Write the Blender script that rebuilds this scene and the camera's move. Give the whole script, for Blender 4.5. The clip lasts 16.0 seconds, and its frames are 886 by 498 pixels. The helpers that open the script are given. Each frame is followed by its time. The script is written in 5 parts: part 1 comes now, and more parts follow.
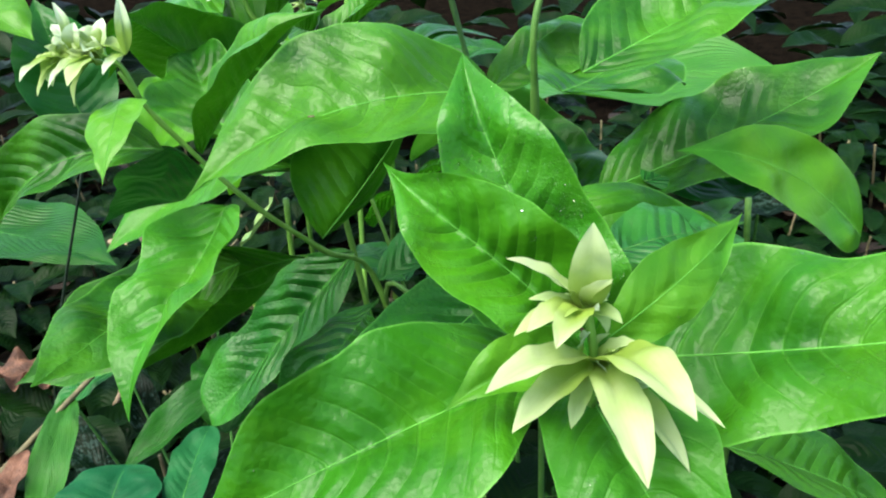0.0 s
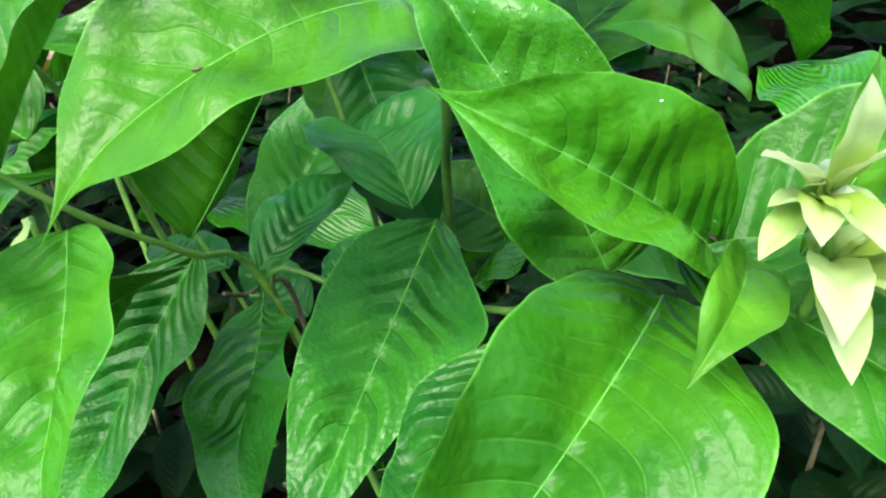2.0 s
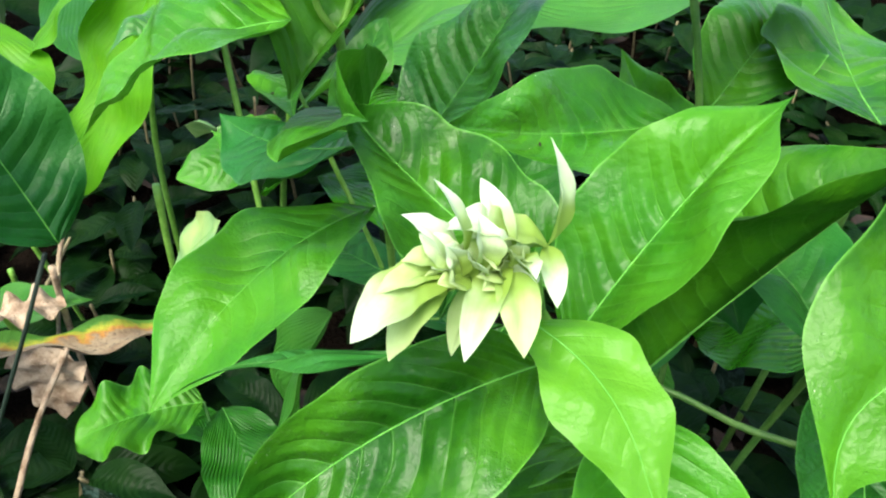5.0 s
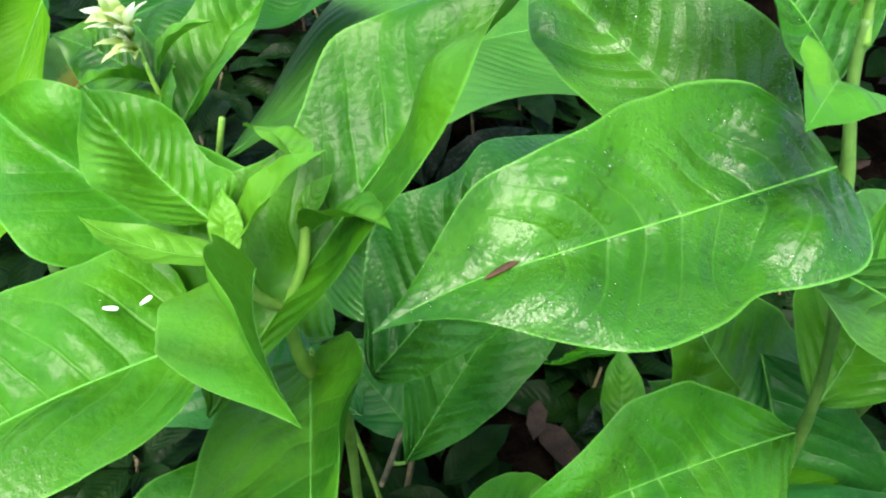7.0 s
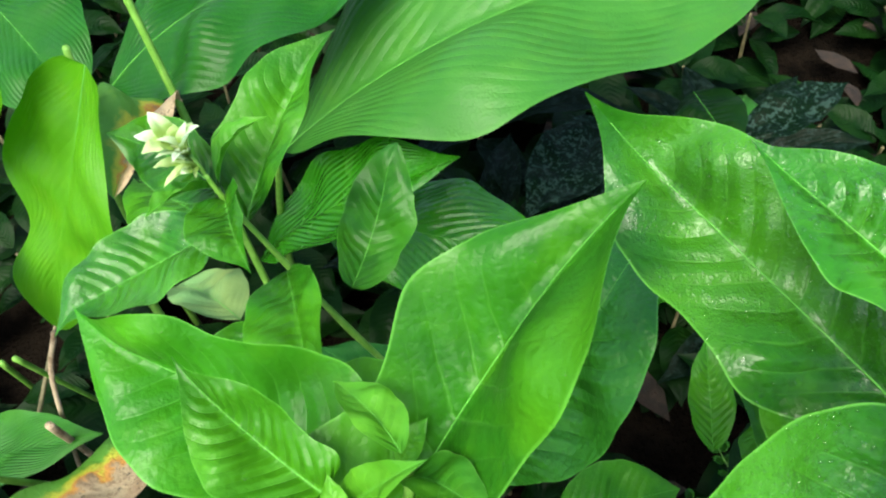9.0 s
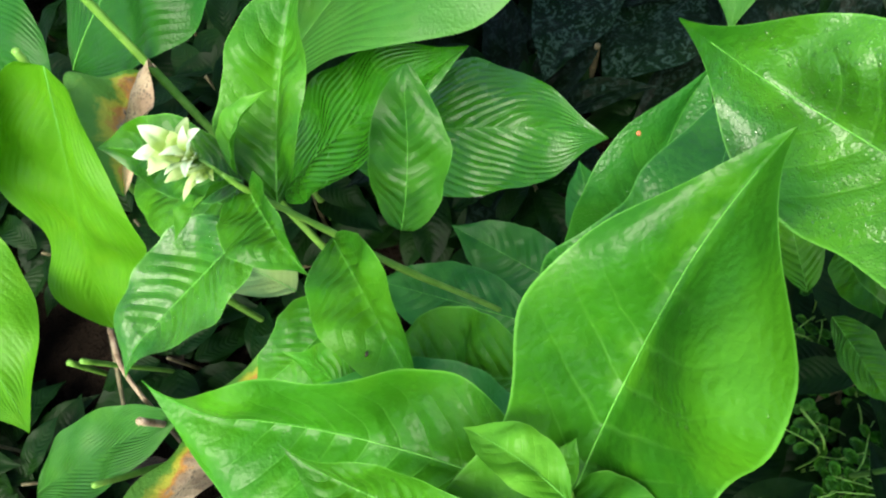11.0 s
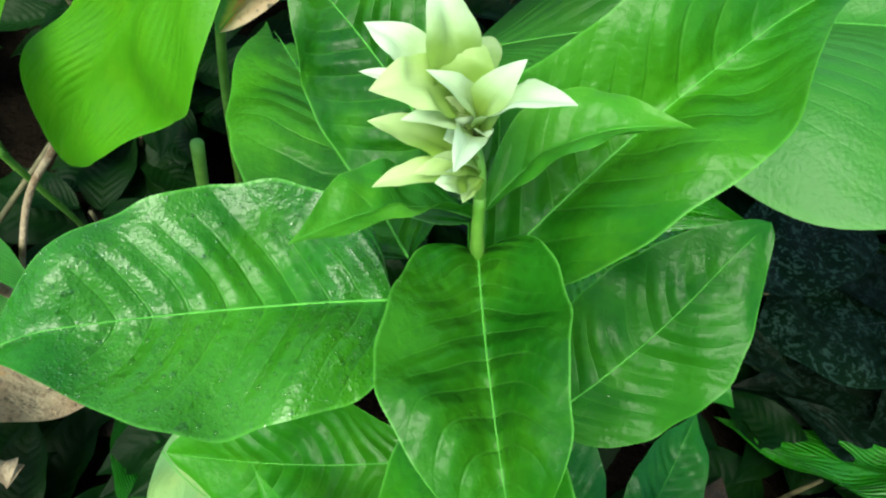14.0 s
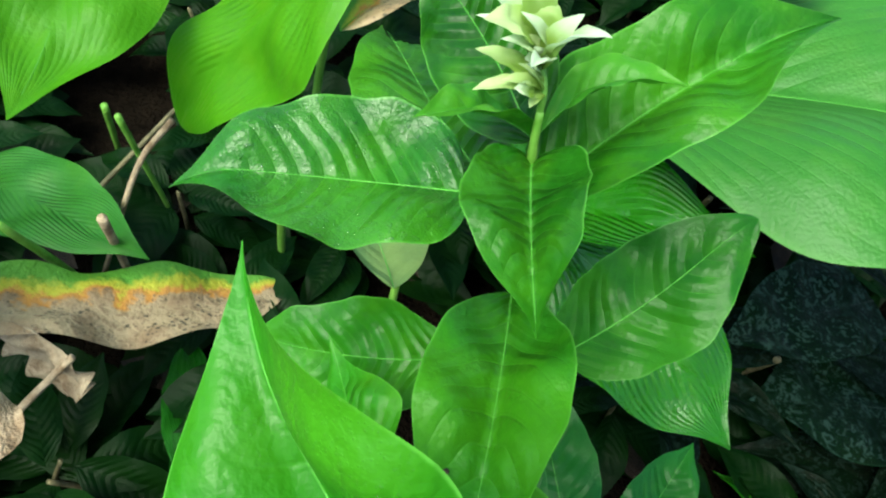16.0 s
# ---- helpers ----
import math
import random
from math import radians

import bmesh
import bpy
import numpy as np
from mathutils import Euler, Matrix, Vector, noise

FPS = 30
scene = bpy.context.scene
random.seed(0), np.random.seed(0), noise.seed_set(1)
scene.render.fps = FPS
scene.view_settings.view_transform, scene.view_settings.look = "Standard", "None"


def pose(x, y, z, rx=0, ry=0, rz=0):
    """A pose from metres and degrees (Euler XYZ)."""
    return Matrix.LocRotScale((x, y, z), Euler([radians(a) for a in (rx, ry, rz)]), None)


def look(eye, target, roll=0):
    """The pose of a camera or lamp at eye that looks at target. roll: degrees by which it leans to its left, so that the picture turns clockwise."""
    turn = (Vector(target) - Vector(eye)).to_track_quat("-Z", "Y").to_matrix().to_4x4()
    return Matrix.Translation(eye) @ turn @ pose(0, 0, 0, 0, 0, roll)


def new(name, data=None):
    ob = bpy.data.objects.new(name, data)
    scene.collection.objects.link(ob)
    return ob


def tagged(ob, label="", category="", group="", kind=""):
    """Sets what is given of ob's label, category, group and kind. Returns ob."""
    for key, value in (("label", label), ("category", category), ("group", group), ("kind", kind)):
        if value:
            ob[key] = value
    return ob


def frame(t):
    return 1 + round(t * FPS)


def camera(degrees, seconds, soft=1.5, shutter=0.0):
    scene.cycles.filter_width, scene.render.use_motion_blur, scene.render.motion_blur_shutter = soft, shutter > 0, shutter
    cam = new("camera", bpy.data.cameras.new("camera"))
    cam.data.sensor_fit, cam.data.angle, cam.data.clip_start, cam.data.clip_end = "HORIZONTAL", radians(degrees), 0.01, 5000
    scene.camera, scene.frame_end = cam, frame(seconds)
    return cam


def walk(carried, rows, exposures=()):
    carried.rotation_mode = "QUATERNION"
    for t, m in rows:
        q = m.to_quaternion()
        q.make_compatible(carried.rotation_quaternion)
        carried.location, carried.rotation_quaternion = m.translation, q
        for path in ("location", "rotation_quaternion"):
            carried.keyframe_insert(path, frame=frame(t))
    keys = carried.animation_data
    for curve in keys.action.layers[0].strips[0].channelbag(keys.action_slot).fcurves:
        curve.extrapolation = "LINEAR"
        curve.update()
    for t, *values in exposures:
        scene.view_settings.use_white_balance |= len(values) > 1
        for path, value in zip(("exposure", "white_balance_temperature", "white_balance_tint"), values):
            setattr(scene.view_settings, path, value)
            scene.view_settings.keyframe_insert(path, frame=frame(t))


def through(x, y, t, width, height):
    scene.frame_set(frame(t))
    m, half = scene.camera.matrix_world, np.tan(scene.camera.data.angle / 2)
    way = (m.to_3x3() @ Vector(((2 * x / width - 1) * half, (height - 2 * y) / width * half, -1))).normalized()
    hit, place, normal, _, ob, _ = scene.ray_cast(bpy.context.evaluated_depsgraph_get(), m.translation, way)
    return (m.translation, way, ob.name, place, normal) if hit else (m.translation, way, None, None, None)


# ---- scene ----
cam = camera(64.6, 16.0, soft=2.2)
PATH = [
    (0, (0.009, -0.013, 0.74), (-0.012, 1.75, -0.204), -2.7),
    (0.5, (-0.017, 0.0, 0.716), (0.015, 1.705, -0.329), -6.7),
    (1, (-0.021, 0.024, 0.71), (0.073, 1.732, -0.325), -6.0),
    (1.5, (-0.02, 0.063, 0.694), (0.372, 1.709, -0.371), -5.2),
    (2, (-0.067, 0.06, 0.717), (0.554, 1.591, -0.409), -7.3),
    (2.5, (-0.122, 0.067, 0.74), (0.541, 1.589, -0.376), -7.1),
    (3, (-0.172, 0.112, 0.762), (0.518, 1.602, -0.381), -3.7),
    (3.5, (-0.216, 0.163, 0.772), (0.477, 1.596, -0.439), -1.2),
    (3.7, (-0.23, 0.18, 0.773), (0.459, 1.622, -0.428), -0.9),
    (5.8, (-0.225, 0.273, 0.797), (0.426, 1.62, -0.531), 2.9),
    (6, (-0.213, 0.298, 0.805), (0.489, 1.609, -0.532), 2.5),
    (6.5, (-0.199, 0.357, 0.823), (0.536, 1.659, -0.506), 2.8),
    (7, (-0.17, 0.41, 0.817), (0.593, 1.643, -0.56), 5.9),
    (7.5, (-0.143, 0.448, 0.828), (0.581, 1.606, -0.633), 6.3),
    (8, (-0.131, 0.462, 0.85), (0.463, 1.559, -0.714), 2.3),
    (8.5, (-0.128, 0.472, 0.877), (0.374, 1.633, -0.673), -2.5),
    (9, (-0.135, 0.495, 0.893), (0.344, 1.565, -0.727), -6.3),
    (9.5, (-0.141, 0.507, 0.898), (0.275, 1.496, -0.79), -11.8),
    (9.7, (-0.145, 0.51, 0.902), (0.213, 1.464, -0.819), -15.8),
    (11.8, (-0.109, 0.577, 0.865), (0.084, 1.355, -0.968), -31.5),
    (12, (-0.111, 0.573, 0.858), (0.113, 1.324, -0.982), -28.4),
    (12.5, (-0.132, 0.598, 0.839), (0.173, 1.316, -1.003), -13.1),
    (13, (-0.151, 0.678, 0.79), (0.181, 1.283, -1.087), 6.6),
    (13.5, (-0.173, 0.722, 0.752), (0.142, 1.347, -1.122), 19.0),
    (14, (-0.174, 0.727, 0.732), (0.204, 1.571, -1.041), 21.6),
    (14.5, (-0.184, 0.73, 0.726), (0.166, 1.652, -1.014), 20.5),
    (15, (-0.193, 0.723, 0.704), (0.04, 1.737, -1.004), 21.1),
    (15.5, (-0.195, 0.712, 0.713), (0.062, 1.718, -0.996), 22.4),
    (16, (-0.191, 0.647, 0.766), (0.081, 1.675, -0.928), 22.2),
]
walk(cam, [(t, look(eye, target, roll)) for t, eye, target, roll in PATH], exposures=[(0, 1.8, 6500, 8), (1.0, 1.7, 6500, 8), (1.5, 1.55, 6500, 4), (2, 2.0, 6500, 8), (2.5, 2.25, 6500, 10), (3, 1.8, 6500, 5), (3.5, 1.74, 6500, 5), (6, 2.1, 6600, 16), (7.5, 1.85, 6600, 14), (8, 1.82, 6550, 0), (8.5, 1.8, 6600, 3), (9, 1.86, 6600, 5), (9.5, 1.88, 6700, 6), (12, 1.95, 6700, 12), (12.5, 2.0, 6600, 10), (13, 2.0, 6500, 0), (13.5, 1.84, 6450, -9), (14, 1.52, 6450, -8), (14.5, 1.5, 6400, -6), (15.5, 1.5, 6400, -9), (16, 1.62, 6400, -5)])

# ---- light ----
SUN_ELEVATION, SUN_TURN = 62.0, 235.0
world = bpy.data.worlds.new("sky")
scene.world = world
world.use_nodes = True
sky = world.node_tree.nodes.new("ShaderNodeTexSky")
sky.sky_type, sky.sun_disc = "NISHITA", False
sky.sun_elevation, sky.sun_rotation = radians(SUN_ELEVATION), radians(SUN_TURN)
sky.air_density, sky.dust_density, sky.ozone_density = 1.0, 3.0, 1.0
world.node_tree.links.new(sky.outputs[0], world.node_tree.nodes["Background"].inputs[0])
world.node_tree.nodes["Background"].inputs[1].default_value = 0.15
sun = new("sun", bpy.data.lights.new("sun", "SUN"))
sun.data.energy, sun.data.angle, sun.data.color = 2.5, radians(40), (1.0, 0.97, 0.87)
sun_way = Vector((math.sin(radians(SUN_TURN)) * math.cos(radians(SUN_ELEVATION)), math.cos(radians(SUN_TURN)) * math.cos(radians(SUN_ELEVATION)), math.sin(radians(SUN_ELEVATION))))
sun.matrix_world = look(sun_way * 10, (0, 0, 0))


# ---- materials ----
def graph(name):
    """A new node material: the material, and a function that adds a node with values and links."""
    m = bpy.data.materials.new(name)
    m.use_nodes = True
    tree = m.node_tree
    tree.nodes.clear()

    def add(kind, values=(), out=0, operation="", smooth=False, rgba=False):
        n = tree.nodes.new("ShaderNode" + kind)
        if operation:
            n.operation = operation
        if smooth:
            n.interpolation_type = "SMOOTHSTEP"
        if rgba:
            n.data_type = "RGBA"
        for k, v in dict(values).items():
            if isinstance(v, bpy.types.NodeSocket):
                tree.links.new(v, n.inputs[k])
            else:
                n.inputs[k].default_value = v
        return n.outputs[out] if n.outputs else None

    return m, add


def calc(add, op, a, b=None, c=None):
    values = {0: a}
    if b is not None:
        values[1] = b
    if c is not None:
        values[2] = c
    return add("Math", values, operation=op)


def ramp(add, x, lo, hi, a=0.0, b=1.0):
    return add("MapRange", {0: x, 1: lo, 2: hi, 3: a, 4: b}, smooth=True)


def mix(add, f, a, b):
    return add("Mix", {0: f, 6: a, 7: b}, out=2, rgba=True)


def finish(add, shader):
    add("OutputMaterial", {0: shader})


def blade_material(name, dark, light, vein, pairs=12, wet=0.5, gloss=0.38, through=0.15, pleats=0, spots=None, edge=0.5, relief=1.0, shine=0.16, freckle=0.0):
    """A leaf blade: u runs across it, v from base to tip. Side veins or pleats, mottling, wet film and drops."""
    m, add = graph(name)
    uv = add("SeparateXYZ", {0: add("TexCoord", out=2)})
    uvn = uv.node
    u, v = uvn.outputs[0], uvn.outputs[1]
    place = add("TexCoord", out=3)
    across = calc(add, "ABSOLUTE", calc(add, "MULTIPLY_ADD", u, 2.0, -1.0))
    wob = add("TexNoise", {"Vector": place, "Scale": 45.0, "Detail": 1.0})
    if pleats:
        slant = calc(add, "MULTIPLY", calc(add, "POWER", across, 1.15), 0.62)
        q = calc(add, "MULTIPLY_ADD", calc(add, "SUBTRACT", v, slant), pleats * 1.05, calc(add, "MULTIPLY", add("TexNoise", {"Vector": place, "Scale": 9.0, "Detail": 1.0}), 1.0))
    else:
        bend = calc(add, "MULTIPLY", calc(add, "POWER", across, 1.35), 0.2)
        q = calc(add, "MULTIPLY_ADD", calc(add, "SUBTRACT", v, bend), float(pairs), calc(add, "MULTIPLY", wob, 0.5))
    cell = calc(add, "PINGPONG", q, 0.5)
    line = ramp(add, cell, 0.0, 0.09, 1.0, 0.0)
    fade = ramp(add, across, 0.25, 0.95, 1.0, 0.1)
    if pleats:
        fade = calc(add, "MULTIPLY", ramp(add, across, 0.7, 1.0, 1.0, 0.3), calc(add, "MULTIPLY", ramp(add, v, 0.7, 0.97, 1.0, 0.2), ramp(add, add("TexNoise", {"Vector": place, "Scale": 22.0}), 0.35, 0.65, 0.25, 1.0)))
    else:
        fade = calc(add, "MULTIPLY", fade, ramp(add, v, 0.6, 0.88, 1.0, 0.0))
    line = calc(add, "MULTIPLY", line, fade)
    pillow = calc(add, "MULTIPLY", ramp(add, cell, 0.0, 0.5), fade)
    big = add("TexNoise", {"Vector": place, "Scale": 28.0, "Detail": 3.0, "Roughness": 0.6})
    fine = add("TexNoise", {"Vector": place, "Scale": 420.0, "Detail": 2.0})
    chance = add("ObjectInfo", out=5)
    tone = calc(add, "ADD", ramp(add, big, 0.25, 0.75, 0.3, 0.7), calc(add, "MULTIPLY_ADD", chance, 0.7, -0.35))
    tone = calc(add, "ADD", tone, calc(add, "MULTIPLY_ADD", fine, 0.3, -0.15))
    base = mix(add, tone, (*dark, 1), (*light, 1))
    base = mix(add, calc(add, "MULTIPLY", line, 0.1 * relief if pleats else 0.12), base, (*vein, 1))
    rim = ramp(add, across, 0.965, 0.995)
    base = mix(add, calc(add, "MULTIPLY", rim, edge), base, (*vein, 1))
    blot = ramp(add, add("TexNoise", {"Vector": place, "Scale": 34.0, "Detail": 5.0, "Roughness": 0.62}), 0.45, 0.7)
    base = mix(add, calc(add, "MULTIPLY", blot, 0.15 if pleats else 0.4), base, (light[0] * 2.1, light[1] * 1.25, light[2], 1))
    if not pleats:
        broad = ramp(add, add("TexNoise", {"Vector": place, "Scale": 13.0, "Detail": 2.0}), 0.42, 0.66)
        base = mix(add, calc(add, "MULTIPLY", broad, 0.5), base, (light[0] * 2.0, light[1] * 1.3, light[2] * 0.9, 1))
    if spots:
        s = ramp(add, add("TexNoise", {"Vector": place, "Scale": spots[1], "Detail": 3.0, "Roughness": 0.5, "Distortion": 1.2}), 0.53, 0.58)
        base = mix(add, calc(add, "MULTIPLY", s, 0.9), base, (*spots[0], 1))
    if freckle:
        f = ramp(add, add("TexNoise", {"Vector": place, "Scale": 26.0, "Detail": 4.0, "Roughness": 0.7}), 0.72 - freckle, 0.74 - freckle)
        base = mix(add, calc(add, "MULTIPLY", f, 0.8), base, (0.09, 0.055, 0.02, 1))
    patch = ramp(add, add("TexNoise", {"Vector": place, "Scale": 26.0, "Detail": 2.0}), 0.62 - 0.22 * wet, 0.72 - 0.2 * wet)
    cells = add("TexVoronoi", {"Vector": place, "Scale": 1000.0, "Randomness": 1.0})
    bead = add("TexVoronoi", {"Vector": place, "Scale": 520.0, "Randomness": 1.0})
    sparse = ramp(add, add("TexNoise", {"Vector": place, "Scale": 70.0}), 0.66 - 0.14 * wet, 0.72 - 0.14 * wet)
    dew = calc(add, "MULTIPLY", ramp(add, cells, 0.12, 0.4, 1.0, 0.0), patch)
    water = calc(add, "MAXIMUM", dew, calc(add, "MULTIPLY", calc(add, "MULTIPLY", ramp(add, bead, 0.1, 0.36, 1.0, 0.0), sparse), 1.6))
    height = calc(add, "MULTIPLY_ADD", pillow, (0.6 if pleats else 0.78) * relief, calc(add, "MULTIPLY", line, -0.22 * relief))
    height = calc(add, "ADD", height, calc(add, "MULTIPLY", fine, 0.28))
    net = add("TexVoronoi", {"Vector": place, "Scale": 330.0, "Randomness": 1.0})
    height = calc(add, "ADD", height, calc(add, "MULTIPLY", net, -0.16 * relief))
    height = calc(add, "ADD", height, calc(add, "MULTIPLY", big, 0.9))
    bump = add("Bump", {"Height": height, "Distance": 0.0013, "Strength": 1.0})
    if wet > 0.3:
        pebble = ramp(add, add("TexVoronoi", {"Vector": place, "Scale": 900.0, "Randomness": 1.0}), 0.0, 0.6, 1.0, 0.0)
        bump = add("Bump", {"Height": calc(add, "MULTIPLY", pebble, calc(add, "MULTIPLY_ADD", patch, 0.8, 0.2)), "Distance": 0.0005, "Strength": 0.06 + 0.2 * wet, "Normal": bump})
    skin = add("Bump", {"Height": water, "Distance": 0.0007, "Strength": 0.9, "Normal": bump})
    rough = calc(add, "MULTIPLY_ADD", big, 0.16, gloss - 0.08)
    film = calc(add, "MULTIPLY", ramp(add, water, 0.05, 0.3), min(1.0, 0.35 + wet))
    body = add("BsdfPrincipled", {"Base Color": base, "Roughness": rough, "Specular IOR Level": calc(add, "MULTIPLY_ADD", patch, 0.1 * wet, shine), "Normal": bump, "Coat Weight": film, "Coat Roughness": 0.06, "Coat IOR": 1.5, "Coat Normal": skin})
    glow = mix(add, 0.5, base, (light[0] * 1.7, light[1] * 1.6, light[2] * 0.7, 1))
    leak = add("BsdfTranslucent", {"Color": glow, "Normal": bump})
    finish(add, add("MixShader", {0: through, 1: body, 2: leak}))
    return m


def plain_material(name, dark, light, scale=60.0, rough=0.55, bump=0.3, through=0.0, detail=4.0, shine=0.3):
    m, add = graph(name)
    place = add("TexCoord", out=3)
    n1 = add("TexNoise", {"Vector": place, "Scale": scale, "Detail": detail, "Roughness": 0.65})
    n2 = add("TexNoise", {"Vector": place, "Scale": scale * 9, "Detail": 2.0})
    tone = calc(add, "ADD", ramp(add, n1, 0.3, 0.7), calc(add, "MULTIPLY_ADD", n2, 0.5, -0.25))
    base = mix(add, tone, (*dark, 1), (*light, 1))
    h = calc(add, "MULTIPLY_ADD", n2, 0.4, n1)
    nor = add("Bump", {"Height": h, "Distance": 0.4 / scale, "Strength": bump})
    body = add("BsdfPrincipled", {"Base Color": base, "Roughness": rough, "Normal": nor, "Specular IOR Level": shine})
    if through:
        body = add("MixShader", {0: through, 1: body, 2: add("BsdfTranslucent", {"Color": base, "Normal": nor})})
    finish(add, body)
    return m


MATURE = blade_material("mature_leaf", (0.004, 0.036, 0.0018), (0.023, 0.14, 0.005), (0.11, 0.34, 0.05), wet=0.15)
WET = blade_material("wet_leaf", (0.004, 0.037, 0.0018), (0.024, 0.143, 0.005), (0.11, 0.34, 0.05), wet=0.4)
DEWY = blade_material("dewy_leaf", (0.004, 0.036, 0.002), (0.022, 0.142, 0.006), (0.11, 0.34, 0.05), wet=0.9, gloss=0.32, shine=0.2, relief=0.9)
YOUNG = blade_material("young_leaf", (0.014, 0.09, 0.004), (0.042, 0.19, 0.012), (0.13, 0.32, 0.06), wet=0.2, pairs=8, through=0.3, relief=0.22)
DEEP = blade_material("deep_green_leaf", (0.004, 0.045, 0.004), (0.014, 0.118, 0.009), (0.08, 0.28, 0.045), wet=0.35, shine=0.22, relief=2.6)
TEAL = blade_material("bluish_leaf", (0.003, 0.042, 0.014), (0.008, 0.082, 0.03), (0.03, 0.14, 0.06), wet=0.0, gloss=0.5, relief=0.4, shine=0.06)
SLEEK = blade_material("sleek_leaf", (0.004, 0.038, 0.003), (0.017, 0.12, 0.007), (0.09, 0.3, 0.045), wet=0.2, shine=0.14, relief=0.8)
# shaded copy of the leaf: its duller green has the shade in it
SHADE = blade_material("shade_toned_leaf", (0.005, 0.055, 0.008), (0.012, 0.1, 0.014), (0.05, 0.18, 0.04), wet=0.2, gloss=0.36)
GINGER = blade_material("pleated_leaf", (0.02, 0.112, 0.01), (0.038, 0.165, 0.017), (0.07, 0.24, 0.03), pleats=17, wet=0.2, shine=0.26, gloss=0.42, through=0.34, edge=0.3)
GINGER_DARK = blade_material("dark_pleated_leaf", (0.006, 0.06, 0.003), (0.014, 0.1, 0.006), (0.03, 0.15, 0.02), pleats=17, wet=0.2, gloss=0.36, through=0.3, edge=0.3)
GINGER_WET = blade_material("wet_pleated_leaf", (0.014, 0.12, 0.003), (0.03, 0.185, 0.006), (0.06, 0.25, 0.02), pleats=13, wet=0.4, gloss=0.26, through=0.3, edge=0.3, relief=2.0, shine=0.45)
GINGER_LIGHT = blade_material("light_pleated_leaf", (0.04, 0.17, 0.004), (0.072, 0.25, 0.007), (0.12, 0.36, 0.03), pleats=15, wet=0.2, gloss=0.42, through=0.42, edge=0.3, relief=0.5, freckle=0.04)
# undergrowth leaves: near-black green, with the deep shade put into the colour
UNDER = blade_material("shade_toned_undergrowth", (0.0008, 0.0075, 0.0009), (0.0024, 0.015, 0.002), (0.007, 0.027, 0.007), wet=0.0, gloss=0.45, relief=0.5, shine=0.06)
# dark mottled leaves, taken almost to black so the colour holds shade too
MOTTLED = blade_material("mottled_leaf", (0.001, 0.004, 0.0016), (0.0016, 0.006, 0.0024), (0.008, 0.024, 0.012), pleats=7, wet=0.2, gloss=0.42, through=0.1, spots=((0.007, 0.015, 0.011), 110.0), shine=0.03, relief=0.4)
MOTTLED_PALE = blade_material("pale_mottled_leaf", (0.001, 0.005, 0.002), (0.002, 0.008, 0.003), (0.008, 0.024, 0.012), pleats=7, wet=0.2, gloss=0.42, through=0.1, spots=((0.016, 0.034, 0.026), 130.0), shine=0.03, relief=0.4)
PALE_UNDER = blade_material("pale_leaf_underside", (0.07, 0.165, 0.05), (0.11, 0.22, 0.08), (0.17, 0.29, 0.12), wet=0.0, gloss=0.6, relief=0.3)


def bract_material(name, foot, tip, start, end):
    """A papery bract, greener where it is attached, paler to its tip, with faint lengthwise veins."""
    m, add = graph(name)
    sep = add("SeparateXYZ", {0: add("TexCoord", out=2)}).node
    place = add("TexCoord", out=3)
    n1 = add("TexNoise", {"Vector": place, "Scale": 130.0, "Detail": 3.0})
    x = calc(add, "ADD", sep.outputs[1], calc(add, "MULTIPLY_ADD", n1, 0.5, -0.25))
    x = calc(add, "ADD", x, calc(add, "MULTIPLY_ADD", add("ObjectInfo", out=5), 0.3, -0.15))
    across = calc(add, "ABSOLUTE", calc(add, "MULTIPLY_ADD", sep.outputs[0], 2.0, -1.0))
    vein = ramp(add, calc(add, "PINGPONG", calc(add, "MULTIPLY", across, 4.0), 0.5), 0.0, 0.14, 1.0, 0.0)
    base = mix(add, ramp(add, x, start, end), (*foot, 1), (*tip, 1))
    base = mix(add, calc(add, "MULTIPLY", vein, 0.1), base, (*foot, 1))
    nor = add("Bump", {"Height": n1, "Distance": 0.001, "Strength": 0.25})
    body = add("BsdfPrincipled", {"Base Color": base, "Roughness": 0.5, "Specular IOR Level": 0.3, "Normal": nor})
    finish(add, add("MixShader", {0: 0.5, 1: body, 2: add("BsdfTranslucent", {"Color": base})}))
    return m


BRACT = bract_material("cream_bract", (0.19, 0.31, 0.045), (0.56, 0.68, 0.47), 0.2, 0.95)
BRACT_CREAM = bract_material("yellowish_bract", (0.24, 0.36, 0.05), (0.46, 0.55, 0.28), 0.15, 0.9)
BRACT_GREEN = bract_material("green_bract", (0.2, 0.33, 0.05), (0.45, 0.57, 0.25), 0.25, 1.0)


